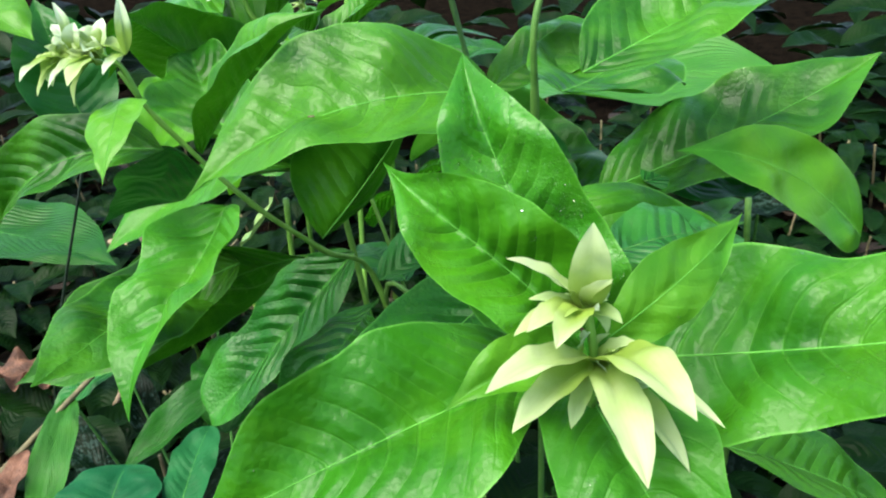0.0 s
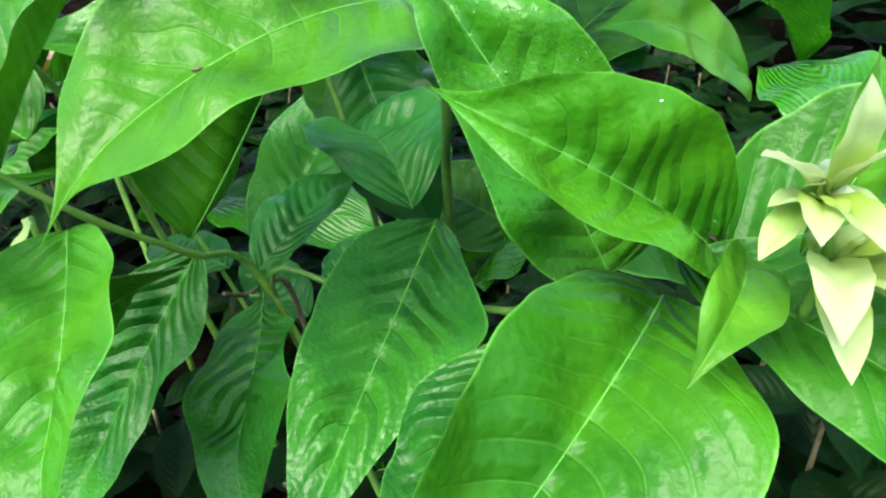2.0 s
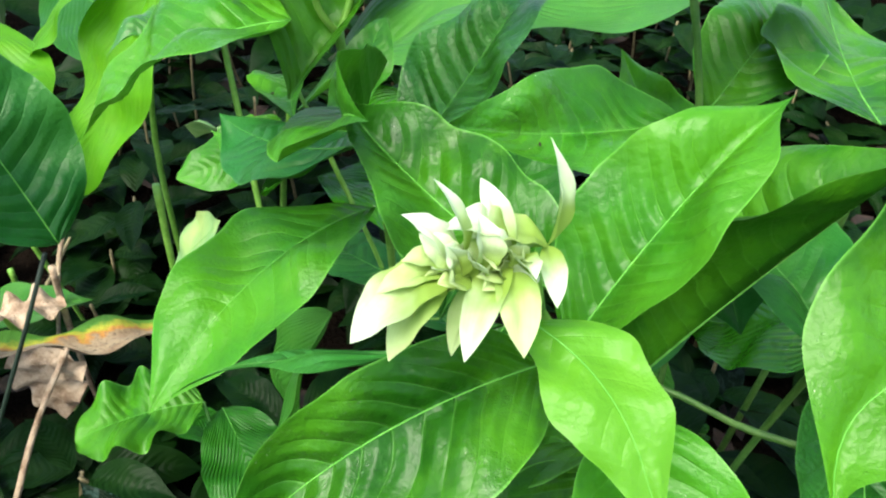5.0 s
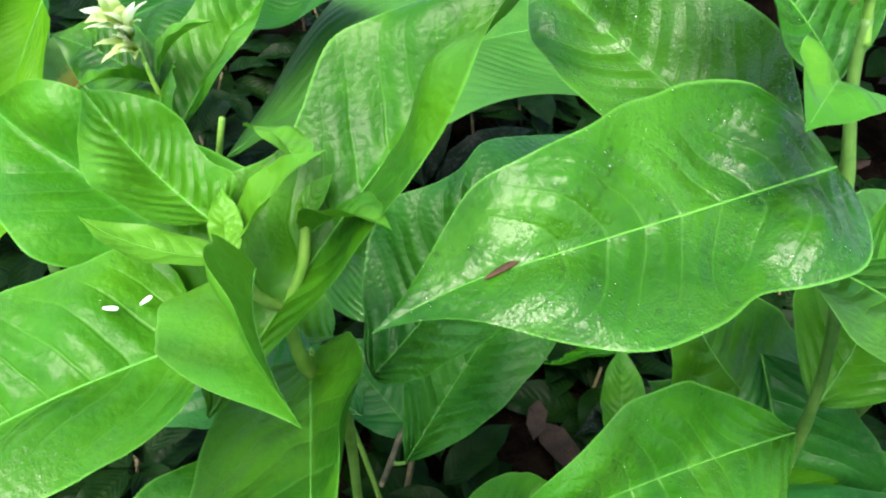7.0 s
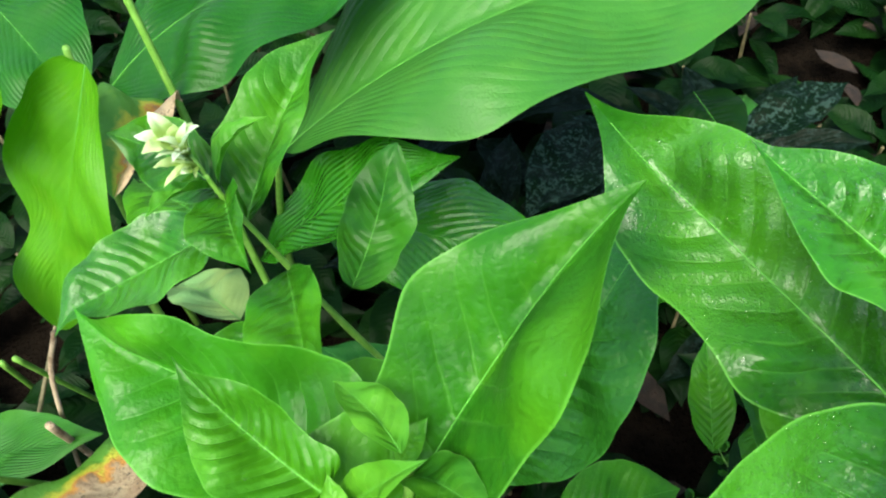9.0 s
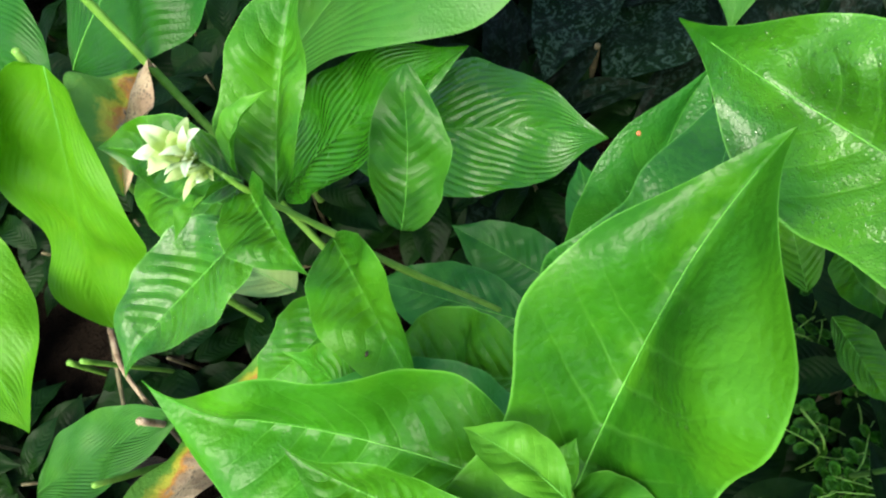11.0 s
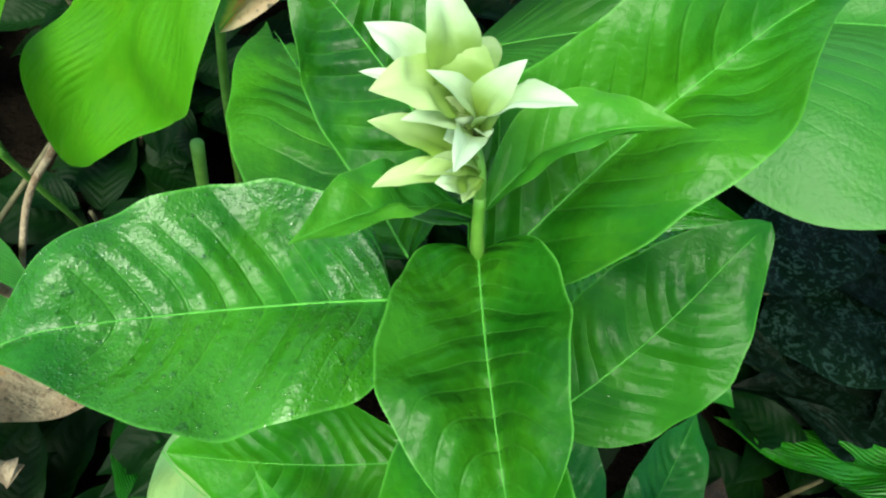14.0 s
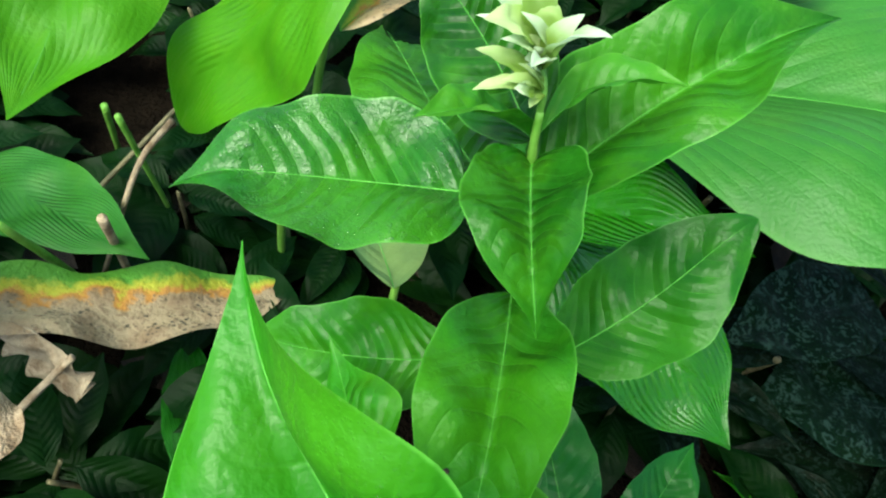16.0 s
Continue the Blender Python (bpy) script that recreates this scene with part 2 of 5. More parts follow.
def autumn_material(name, shift):
    """A dying blade: green on one side, through yellow and orange to spotted brown."""
    m, add = graph(name)
    sep = add("SeparateXYZ", {0: add("TexCoord", out=2)}).node
    place = add("TexCoord", out=3)
    n1 = add("TexNoise", {"Vector": place, "Scale": 30.0, "Detail": 5.0, "Roughness": 0.6})
    n2 = add("TexNoise", {"Vector": place, "Scale": 150.0, "Detail": 5.0, "Roughness": 0.65})
    x = calc(add, "ADD", sep.outputs[0], calc(add, "MULTIPLY_ADD", n1, 0.9, -0.45 - shift))
    base = mix(add, ramp(add, x, 0.1, 0.26), (0.06, 0.2, 0.01, 1), (0.33, 0.33, 0.02, 1))
    base = mix(add, ramp(add, x, 0.27, 0.36), base, (0.42, 0.19, 0.03, 1))
    base = mix(add, ramp(add, x, 0.37, 0.46), base, (0.33, 0.25, 0.145, 1))
    base = mix(add, calc(add, "MULTIPLY", calc(add, "MULTIPLY", ramp(add, n1, 0.45, 0.7), ramp(add, x, 0.3, 0.42)), 0.7), base, (0.17, 0.1, 0.05, 1))
    spot = calc(add, "MULTIPLY", ramp(add, n2, 0.52, 0.66), ramp(add, x, 0.3, 0.5))
    base = mix(add, calc(add, "MULTIPLY", spot, 0.7), base, (0.13, 0.075, 0.035, 1))
    rag = ramp(add, add("TexNoise", {"Vector": place, "Scale": 55.0, "Detail": 3.0}), 0.42, 0.56)
    for scale, size in ((150.0, 0.34), (330.0, 0.36)):
        fleck = ramp(add, add("TexVoronoi", {"Vector": place, "Scale": scale, "Randomness": 1.0}), size - 0.16, size, 1.0, 0.0)
        fleck = calc(add, "MULTIPLY", calc(add, "MULTIPLY", fleck, rag), ramp(add, x, 0.34, 0.46))
        base = mix(add, calc(add, "MULTIPLY", fleck, 0.85), base, (0.03, 0.026, 0.014, 1))
    nor = add("Bump", {"Height": calc(add, "ADD", n1, calc(add, "MULTIPLY", n2, 0.5)), "Distance": 0.006, "Strength": 0.9})
    body = add("BsdfPrincipled", {"Base Color": base, "Roughness": 0.65, "Normal": nor})
    finish(add, add("MixShader", {0: 0.2, 1: body, 2: add("BsdfTranslucent", {"Color": base})}))
    return m


AUTUMN = autumn_material("dying_leaf", 0.0)
YELLOWING = autumn_material("yellowing_leaf", 0.12)
RIB = plain_material("midrib_green", (0.045, 0.2, 0.018), (0.08, 0.27, 0.035), 120.0, 0.7)
# shaded copy of the midrib green, darkened in the colour itself
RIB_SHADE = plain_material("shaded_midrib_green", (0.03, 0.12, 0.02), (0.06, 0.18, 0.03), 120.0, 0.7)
RIB_DARK = plain_material("dark_midrib", (0.004, 0.012, 0.006), (0.008, 0.02, 0.01), 120.0, 0.7)
STEM = plain_material("stem_green", (0.075, 0.2, 0.02), (0.14, 0.29, 0.045), 70.0, 0.5, 0.08)
# the stem green again, with shade put into its colour
STEM_SHADE = plain_material("shaded_stem_green", (0.035, 0.11, 0.015), (0.075, 0.17, 0.03), 70.0, 0.5, 0.08)
STEM_BROWN = plain_material("stem_brown", (0.05, 0.045, 0.02), (0.14, 0.12, 0.06), 80.0, 0.7, 0.15)
DRY = plain_material("dry_leaf", (0.17, 0.11, 0.06), (0.42, 0.33, 0.22), 55.0, 0.75, 0.7, 0.2)
TWIG = plain_material("twig_brown", (0.03, 0.014, 0.006), (0.07, 0.032, 0.014), 300.0, 0.6, 0.4)
RUST = plain_material("rusty_leaf", (0.05, 0.022, 0.012), (0.2, 0.095, 0.055), 60.0, 0.6, 0.7, 0.2)
# rotting leaves and soil: shade of the gaps darkens these colours to near black
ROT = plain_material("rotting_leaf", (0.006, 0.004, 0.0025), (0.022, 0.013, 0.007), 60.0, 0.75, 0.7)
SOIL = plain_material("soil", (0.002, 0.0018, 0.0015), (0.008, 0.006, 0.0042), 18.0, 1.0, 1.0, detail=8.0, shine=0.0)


# ---- builders ----
def part(name, bm, material, parent, label="", smooth=True):
    """Links a bmesh as one mesh object under a thing or part."""
    me = bpy.data.meshes.new(name)
    bm.to_mesh(me)
    bm.free()
    if smooth:
        me.polygons.foreach_set("use_smooth", [True] * len(me.polygons))
    me.materials.append(material)
    ob = new(name, me)
    ob.parent = parent
    if label:
        ob["label"] = label
    return ob


def thing(name, label, category, group=""):
    return tagged(new(name), label, category, group)


def outline(v, a=0.72, b=1.0, drip=0.3):
    """Half width of a blade along its length, 1 where widest; drip draws the tip out."""
    top = a / (a + b)
    w = v ** a * (1 - v) ** b / (top ** a * (1 - top) ** b)
    k = np.clip((v - 0.78) / 0.22, 0, 1)
    return w * (1 - drip * k * k * (3 - 2 * k))


def blade_frame(base, tip, roll):
    base, tip = np.array(base, float), np.array(tip, float)
    chord = tip - base
    e = chord / np.linalg.norm(chord)
    n = np.array([0, 0, 1.0]) - e * e[2]
    if np.linalg.norm(n) < 0.05:
        n = np.array([0, 1.0, 0]) - e * e[1]
    n /= np.linalg.norm(n)
    s = np.cross(e, n)
    r = radians(roll)
    n = n * math.cos(r) + s * math.sin(r)
    return base, chord, e, n, np.cross(e, n)


def blade(base, tip, bow=0.0, sway=0.0, width=0.03, roll=0.0, fold=15.0, wave=0.03, pairs=12, pleats=0, rows=60, cols=16, seed=0, shape=(0.72, 0.95, 0.42), twist=0.0, droop=0.0, hook=0.0, left=(0.0, 0.0, 0.0), right=(0.0, 0.0, 0.0), notch=None, quilted=1.0):
    """A leaf blade as a bmesh, and the points of its midrib: bowed, folded along the midrib, waved at the margin, each side swelling in its own way (left, right), quilted between its veins."""
    rng = np.random.default_rng(seed)
    base, chord, e, n, s = blade_frame(base, tip, roll)
    v = np.linspace(0, 1, rows + 1)
    half = width * outline(v, *shape)
    half[0] = max(half[0], width * 0.02)
    half[-1] = width * 0.006
    half *= 1 + 0.012 * np.sin(v * 23 + rng.uniform(0, 6)) + 0.01 * np.sin(v * 41 + rng.uniform(0, 6))
    swells = [1 + sum(c * np.sin((k + 2) * math.pi * v) for k, c in enumerate(side)) for side in (left, right)]
    arch = 4 * v * (1 - v)
    mid = base + np.outer(v, chord) + np.outer(arch, n * bow + s * sway) - np.outer(np.clip(v - 0.75, 0, 1) ** 2 * 8, n * droop + s * hook)
    a = np.linspace(-1, 1, cols + 1)
    f = radians(fold)
    length = np.linalg.norm(chord)
    bm = bmesh.new()
    layer = bm.loops.layers.uv.new("blade")
    ph1, ph2, k1 = rng.uniform(0, 6.3), rng.uniform(0, 6.3), rng.uniform(2.2, 3.6)
    ph3, ph4, ph5, k2 = rng.uniform(0, 6.3), rng.uniform(0, 6.3), rng.uniform(0, 6.3), rng.uniform(1.1, 1.9)
    grid = []
    for i in range(rows + 1):
        turn = radians(twist) * (v[i] - 0.4)
        si = s * math.cos(turn) + n * math.sin(turn)
        ni = n * math.cos(turn) - s * math.sin(turn)
        row = []
        for x in a:
            r = abs(x)
            w = half[i] * swells[int(x > 0)][i]
            rise = w * math.sin(f) * r * (1.35 - 0.35 * r)
            flat = w * r * math.cos(f)
            edge = wave * width * 2 * r ** 2.2 * math.sin(k1 * 2 * math.pi * v[i] + (ph1 if x > 0 else ph2)) * math.sin(math.pi * min(1, v[i] * 1.05)) ** 0.6
            if pleats:
                quilt = 0.0004 * math.cos(r * pleats * 2 * math.pi) * min(1, w / (0.7 * width)) ** 1.5 * (1 - r) ** 0.3
            else:
                q = (v[i] - 0.2 * r ** 1.35) * pairs
                c = abs((q + 0.5) % 1.0 - 0.5) * 2
                quilt = quilted * 0.023 * width * min(2.0, max(0.35, width / 0.036)) * (c ** 0.7 - 0.55) * min(1, r * 5) * (1 - 0.8 * r) * max(0, min(1, (0.85 - v[i]) * 4)) * (rows > 30)
            swell = 0.13 * w * math.sin(min(1.0, r) * math.pi) * (math.sin(k2 * 2 * math.pi * v[i] + (ph3 if x > 0 else ph4)) + 0.5 * math.sin(2.3 * k2 * 2 * math.pi * v[i] + ph5 + 2 * x))
            p = mid[i] + si * flat * (1 if x > 0 else -1) + ni * (rise + edge + quilt + swell)
            row.append(bm.verts.new(p))
        grid.append(row)
    for i in range(rows):
        for j in range(cols):
            if notch and notch(v[i], a[j]):
                continue
            face = bm.faces.new((grid[i][j], grid[i][j + 1], grid[i + 1][j + 1], grid[i + 1][j]))
            for lp, (ii, jj) in zip(face.loops, ((i, j), (i, j + 1), (i + 1, j + 1), (i + 1, j))):
                lp[layer].uv = ((a[jj] + 1) / 2, v[ii])
    if notch:
        bmesh.ops.delete(bm, geom=[x for x in bm.verts if not x.link_faces], context="VERTS")
    return bm, mid, n


def tube(points, radii, sides=8):
    """A round bar through the points, as a bmesh."""
    pts = [Vector(p) for p in points]
    bm = bmesh.new()
    rings = []
    ref = Vector((0.31, 0.95, 0.1)).normalized()
    for i, p in enumerate(pts):
        d = (pts[min(i + 1, len(pts) - 1)] - pts[max(i - 1, 0)]).normalized()
        x = d.cross(ref).normalized()
        y = d.cross(x)
        rings.append([bm.verts.new(p + (x * math.cos(t) + y * math.sin(t)) * radii[i]) for t in [2 * math.pi * k / sides for k in range(sides)]])
    for r0, r1 in zip(rings, rings[1:]):
        for k in range(sides):
            bm.faces.new((r0[k], r0[(k + 1) % sides], r1[(k + 1) % sides], r1[k]))
    bm.faces.new(rings[0][::-1])
    bm.faces.new(rings[-1])
    return bm


def bowed(points, steps=6):
    """Smooth points through the given ones (Catmull-Rom)."""
    p = [np.array(q, float) for q in points]
    p = [2 * p[0] - p[1]] + p + [2 * p[-1] - p[-2]]
    out = []
    for i in range(1, len(p) - 2):
        for k in range(steps):
            t = k / steps
            out.append(0.5 * (2 * p[i] + (p[i + 1] - p[i - 1]) * t + (2 * p[i - 1] - 5 * p[i] + 4 * p[i + 1] - p[i + 2]) * t * t + (3 * p[i] - p[i - 1] - 3 * p[i + 1] + p[i + 2]) * t ** 3))
    out.append(p[-2])
    return out


COUNT = [0]
DROPS = []


def bedew(bm, n, seed):
    """Chooses where beads of water sit on the upper side of a blade, in loose drifts."""
    rng = np.random.default_rng(seed)
    faces = list(bm.faces)
    area = np.array([f.calc_area() for f in faces])
    for i in rng.choice(len(faces), 1000, p=area / area.sum()):
        f = faces[i]
        k = rng.dirichlet((1, 1, 1, 1))
        at = sum((v.co * w for v, w in zip(f.verts, k)), Vector())
        if noise.noise(at * 45) + 0.5 * noise.noise(at * 140) < rng.uniform(-0.45, 0.35):
            continue
        way = Vector(f.normal)
        if way.dot(Vector(n)) < 0:
            way = -way
        DROPS.append((at, way, rng.choice((0.0002, 0.0003, 0.00042, 0.0006)) * rng.uniform(0.8, 1.25)))


def leaf(plant, material, base, tip, bow=0.0, sway=0.0, width=0.03, roll=0.0, fold=15.0, rib=RIB, name="leaf", **more):
    """One leaf with its raised midrib, under a plant."""
    COUNT[0] += 1
    if material in (YOUNG, SLEEK, DEEP):
        more["quilted"] = {YOUNG: 0.35, SLEEK: 0.7, DEEP: 1.7}[material]
    bm, mid, n = blade(base, tip, bow, sway, width, roll, fold, seed=COUNT[0], **more)
    if material is DEWY:
        bm.normal_update()
        bedew(bm, n, COUNT[0])
    ob = part(name, bm, material, plant)
    if rib is None:
        return ob
    k = len(mid)
    thick = 0.0004 * (width / 0.03) ** 0.6
    line = mid[: int(k * 0.94)] + n * thick * 0.15
    part("midrib", tube(line[::2], np.linspace(thick, thick * 0.25, len(line[::2])), 6), rib, ob)
    return ob


def stem(plant, points, r0, r1, material=STEM, nodes=()):
    line = bowed(points)
    radii = np.linspace(r0, r1, len(line))
    for i in nodes:
        for k, grow in ((-1, 1.1), (0, 1.22), (1, 1.08)):
            radii[max(0, min(i * 6 + k, len(line) - 1))] *= grow
    return part("stem", tube(line, radii, 10), material, plant)


def bract(head, material, base, tip, width, roll=0.0, fold=25.0, bow=0.003, shape=(0.62, 0.74, 0.25)):
    COUNT[0] += 1
    bm, mid, n = blade(base, tip, bow, 0.0, width * 1.25, roll, fold, wave=0.04, pairs=1, rows=18, cols=10, seed=COUNT[0], shape=shape)
    return part("bract", bm, material, head)


def calyx(head, place, way, count, seed, small=0.007, large=0.015):
    """Small green bracts and buds crowded round the axis of a flower head."""
    rng = np.random.default_rng(seed)
    for _ in range(count):
        d = np.array(way, float) + rng.normal(0, 0.42, 3)
        d /= np.linalg.norm(d)
        size = rng.uniform(small, large)
        foot = np.array(place) + d * 0.001 + rng.normal(0, 0.0015, 3)
        bract(head, BRACT if rng.random() < 0.5 else BRACT_GREEN, foot, foot + d * size, size * rng.uniform(0.24, 0.34), rng.uniform(-60, 60), rng.uniform(15, 45), size * 0.1)


# ---- ground ----
def ground_sheet():
    bm = bmesh.new()
    xs = np.concatenate([[-40, -12, -5, -2.5], np.linspace(-1.4, 1.6, 61), [2.5, 5, 12, 40]])
    ys = np.concatenate([[-40, -12, -4, -1.5], np.linspace(-0.6, 2.6, 65), [4, 7, 14, 40]])
    rows = [[bm.verts.new((x, y, 0.03 * noise.noise((x * 4, y * 4, 0.3)) + 0.012 * noise.noise((x * 15, y * 15, 2.0)))) for x in xs] for y in ys]
    for r0, r1 in zip(rows, rows[1:]):
        for i in range(len(xs) - 1):
            bm.faces.new((r0[i], r0[i + 1], r1[i + 1], r1[i]))
    return bm


ground = tagged(part("ground", ground_sheet(), SOIL, None), "damp garden soil under the plants, darkened for deep shade", "ground", kind="structure")


# ---- flowering shrubs ----
shrub = thing("flowering_shrub", "leafy green shrub shoot with two tiers of cream bracts", "shrub", "flowering shrubs")
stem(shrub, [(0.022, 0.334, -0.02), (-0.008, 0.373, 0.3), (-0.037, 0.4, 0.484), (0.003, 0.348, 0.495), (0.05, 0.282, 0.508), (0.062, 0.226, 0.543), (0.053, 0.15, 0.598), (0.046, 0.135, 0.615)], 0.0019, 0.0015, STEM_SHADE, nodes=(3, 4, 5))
head = part("flower_head", tube(bowed([(0.046, 0.136, 0.61), (0.0451, 0.1331, 0.627), (0.0428, 0.1361, 0.643)]), np.linspace(0.0013, 0.0012, 13), 8), STEM, shrub, "cream and pale green bract cluster")
calyx(head, (0.0428, 0.1361, 0.641), (-0.1, -0.5, 0.6), 5, 1, 0.005, 0.009)
calyx(head, (0.0451, 0.1329, 0.627), (0.3, -0.5, 0.5), 6, 2, 0.006, 0.011)
leaf(shrub, WET, (0.0522, 0.1683, 0.607), (-0.0128, 0.1912, 0.6597), 0.0073, 0.0004, 0.0255, -49.8, 43.7, droop=0.0046, twist=16.4, shape=(0.67, 1.01, 0.57), hook=-0.0066, left=(-0.05, 0.06, 0.05), right=(-0.06, 0.03, 0.01))
leaf(shrub, DEWY, (0.0529, 0.2112, 0.5716), (0.0127, 0.2606, 0.6783), 0.0057, 0.0014, 0.033, -38.9, 33.8, droop=0.0153, twist=6.5, shape=(0.44, 0.79, 0.45), hook=-0.0079, left=(0.05, 0.02, -0.06), right=(0.1, 0.06, 0.06))
leaf(shrub, YOUNG, (0.0447, 0.1387, 0.6256), (0.0911, 0.1649, 0.65), 0.0084, -0.0015, 0.0097, 58.3, -0.7, droop=-0.0066, twist=-4.2, shape=(0.75, 1.05, 0.42), hook=0.0046, left=(-0.04, -0.11, -0.06), right=(0.02, -0.04, 0.02))
leaf(shrub, YOUNG, (0.0474, 0.156, 0.6149), (0.0065, 0.1278, 0.6198), 0.0065, -0.0001, 0.0096, -34.6, 30.5, droop=0.0066, twist=-14.5, shape=(0.85, 0.84, 0.51), hook=0.0026, left=(0.12, 0.05, 0.16), right=(-0.11, -0, -0.04))
leaf(shrub, MATURE, (0.0382, 0.1702, 0.5969), (-0.0682, 0.1232, 0.578), 0.0084, -0.002, 0.0312, -24.2, 30, droop=0.003, twist=45.4, shape=(0.59, 0.79, 0.64), hook=-0.004, left=(0.17, -0.01, -0.12), right=(-0.07, 0.04, -0.03))
leaf(shrub, WET, (0.0627, 0.172, 0.5977), (0.1544, 0.1112, 0.65), -0.0082, -0.0025, 0.0341, 32.1, 17.3, twist=7.4, shape=(0.42, 0.94, 0.42), left=(-0.07, 0.08, -0.04), right=(0.05, 0.1, 0.06))
leaf(shrub, SLEEK, (0.0413, 0.1693, 0.6083), (0.0703, 0.0695, 0.5853), 0.0073, 0.0004, 0.0221, 18.9, 18.2, droop=-0.0004, twist=-11.2, shape=(0.71, 0.81, 0.42), hook=0.0004, left=(0.16, -0.07, 0.02), right=(-0.17, 0.04, -0.04))
leaf(shrub, DEEP, (0.0325, 0.2251, 0.5439), (-0.0482, 0.1769, 0.5167), -0.0085, 0.0073, 0.0288, 12.4, 24.3, droop=-0.0017, twist=-0.7, shape=(0.72, 0.92, 0.42), left=(-0.1, -0.19, -0.14), right=(0.02, 0.03, -0.02))
leaf(shrub, YOUNG, (0.2323, 0.3242, 0.5567), (0.126, 0.3151, 0.616), 0.0059, 0.0108, 0.0256, -47.6, 10.4, droop=0.0097, twist=-5.7, shape=(0.55, 0.99, 0.39), hook=0.0009, left=(0, 0.09, 0.04), right=(0, 0.04, 0.06))
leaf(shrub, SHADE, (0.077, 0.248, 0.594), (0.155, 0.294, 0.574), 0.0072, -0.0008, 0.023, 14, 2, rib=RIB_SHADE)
leaf(shrub, MATURE, (0.134, 0.233, 0.497), (0.239, 0.232, 0.439), 0.005, 0, 0.0277, 1, 15)
bract(head, BRACT_CREAM, (0.0428, 0.1361, 0.641), (0.0421, 0.1314, 0.668), 0.0042, 180, 14, 0.002)
bract(head, BRACT_CREAM, (0.0428, 0.1361, 0.641), (0.0222, 0.134, 0.658), 0.0033, 0, 20, 0.002)
bract(head, BRACT_CREAM, (0.0428, 0.1361, 0.641), (0.0449, 0.123, 0.6575), 0.0029, 0, 20, 0.001)
bract(head, BRACT_CREAM, (0.0428, 0.1361, 0.641), (0.0261, 0.1223, 0.6445), 0.0037, 0, 26, 0.002)
bract(head, BRACT_CREAM, (0.0428, 0.1361, 0.641), (0.0317, 0.1144, 0.6453), 0.0037, 0, 28, 0.002)
bract(head, BRACT_GREEN, (0.0428, 0.1361, 0.641), (0.024, 0.1321, 0.6366), 0.0031, 0, 20, 0.002)
bract(head, BRACT_GREEN, (0.0428, 0.1361, 0.641), (0.0503, 0.1289, 0.6413), 0.0024, 0, 24, 0.001)
bract(head, BRACT_GREEN, (0.0428, 0.1361, 0.641), (0.0279, 0.1353, 0.6453), 0.0024, 0, 20, 0.001)
bract(head, BRACT_GREEN, (0.0428, 0.1361, 0.641), (0.0477, 0.1341, 0.6447), 0.002, 0, 24, 0.001)
bract(head, BRACT_CREAM, (0.0451, 0.1329, 0.627), (0.0153, 0.1079, 0.6386), 0.0045, 0, 22, 0.004)
bract(head, BRACT_CREAM, (0.0451, 0.1329, 0.627), (0.0213, 0.1081, 0.6267), 0.004, 0, 24, 0.002)
bract(head, BRACT_CREAM, (0.0451, 0.1329, 0.627), (0.0502, 0.0973, 0.6191), 0.0049, 0, 20, 0.005)
bract(head, BRACT_CREAM, (0.0451, 0.1329, 0.627), (0.0641, 0.109, 0.6112), 0.0034, 0, 24, 0.003)
bract(head, BRACT_CREAM, (0.0451, 0.1329, 0.627), (0.0591, 0.0986, 0.6369), 0.0062, 0, 20, 0.006)
bract(head, BRACT_CREAM, (0.0451, 0.1329, 0.627), (0.07, 0.1078, 0.6259), 0.0027, 0, 24, 0.003)
bract(head, BRACT_GREEN, (0.0451, 0.1329, 0.627), (0.0547, 0.1295, 0.6351), 0.0028, 0, 24, 0.001)
bract(head, BRACT_GREEN, (0.0451, 0.1329, 0.627), (0.0377, 0.1218, 0.6145), 0.0023, 0, 24, 0.001)
bract(head, BRACT_GREEN, (0.0451, 0.1329, 0.627), (0.0486, 0.1219, 0.624), 0.0027, 0, 26, 0.001)


shrub = thing("flowering_shrub", "leafy green shrub shoot topped by a cream bract cluster", "shrub", "flowering shrubs")
stem(shrub, [(0.02, 0.33, -0.02), (-0.01, 0.37, 0.3), (-0.04, 0.401, 0.487), (-0.071, 0.375, 0.535), (-0.103, 0.352, 0.579), (-0.138, 0.34, 0.632), (-0.152, 0.337, 0.66)], 0.0022, 0.0011, nodes=(2, 3, 4, 5))
head = part("flower_head", tube(bowed([(-0.145, 0.338, 0.645), (-0.15, 0.337, 0.662), (-0.1585, 0.3357, 0.6686), (-0.172, 0.336, 0.6688)]), np.linspace(0.0014, 0.0012, 19), 8), STEM, shrub, "cream and pale green bract cluster")
calyx(head, (-0.16, 0.334, 0.667), (-0.4, -0.2, 0.6), 14, 3, 0.007, 0.014)
calyx(head, (-0.172, 0.334, 0.668), (-0.6, 0.1, 0.4), 10, 4)
leaf(shrub, YOUNG, (-0.152, 0.3322, 0.6476), (-0.1467, 0.2765, 0.6213), 0.0084, -0.0067, 0.0144, 14.5, -0.7, droop=-0.0065, twist=-26.8, shape=(0.75, 1.31, 0.41), hook=0.008, left=(0.08, 0.06, 0.11), right=(-0.05, -0.1, -0.07))
leaf(shrub, WET, (-0.1404, 0.3401, 0.6172), (-0.246, 0.3419, 0.5702), 0.0175, 0.0103, 0.0285, -42.5, 34.2, droop=0.0033, twist=30.7, shape=(0.49, 1.15, 0.61), hook=-0.0105, left=(0.17, -0.08, 0.01), right=(-0.25, 0.06, -0.03))
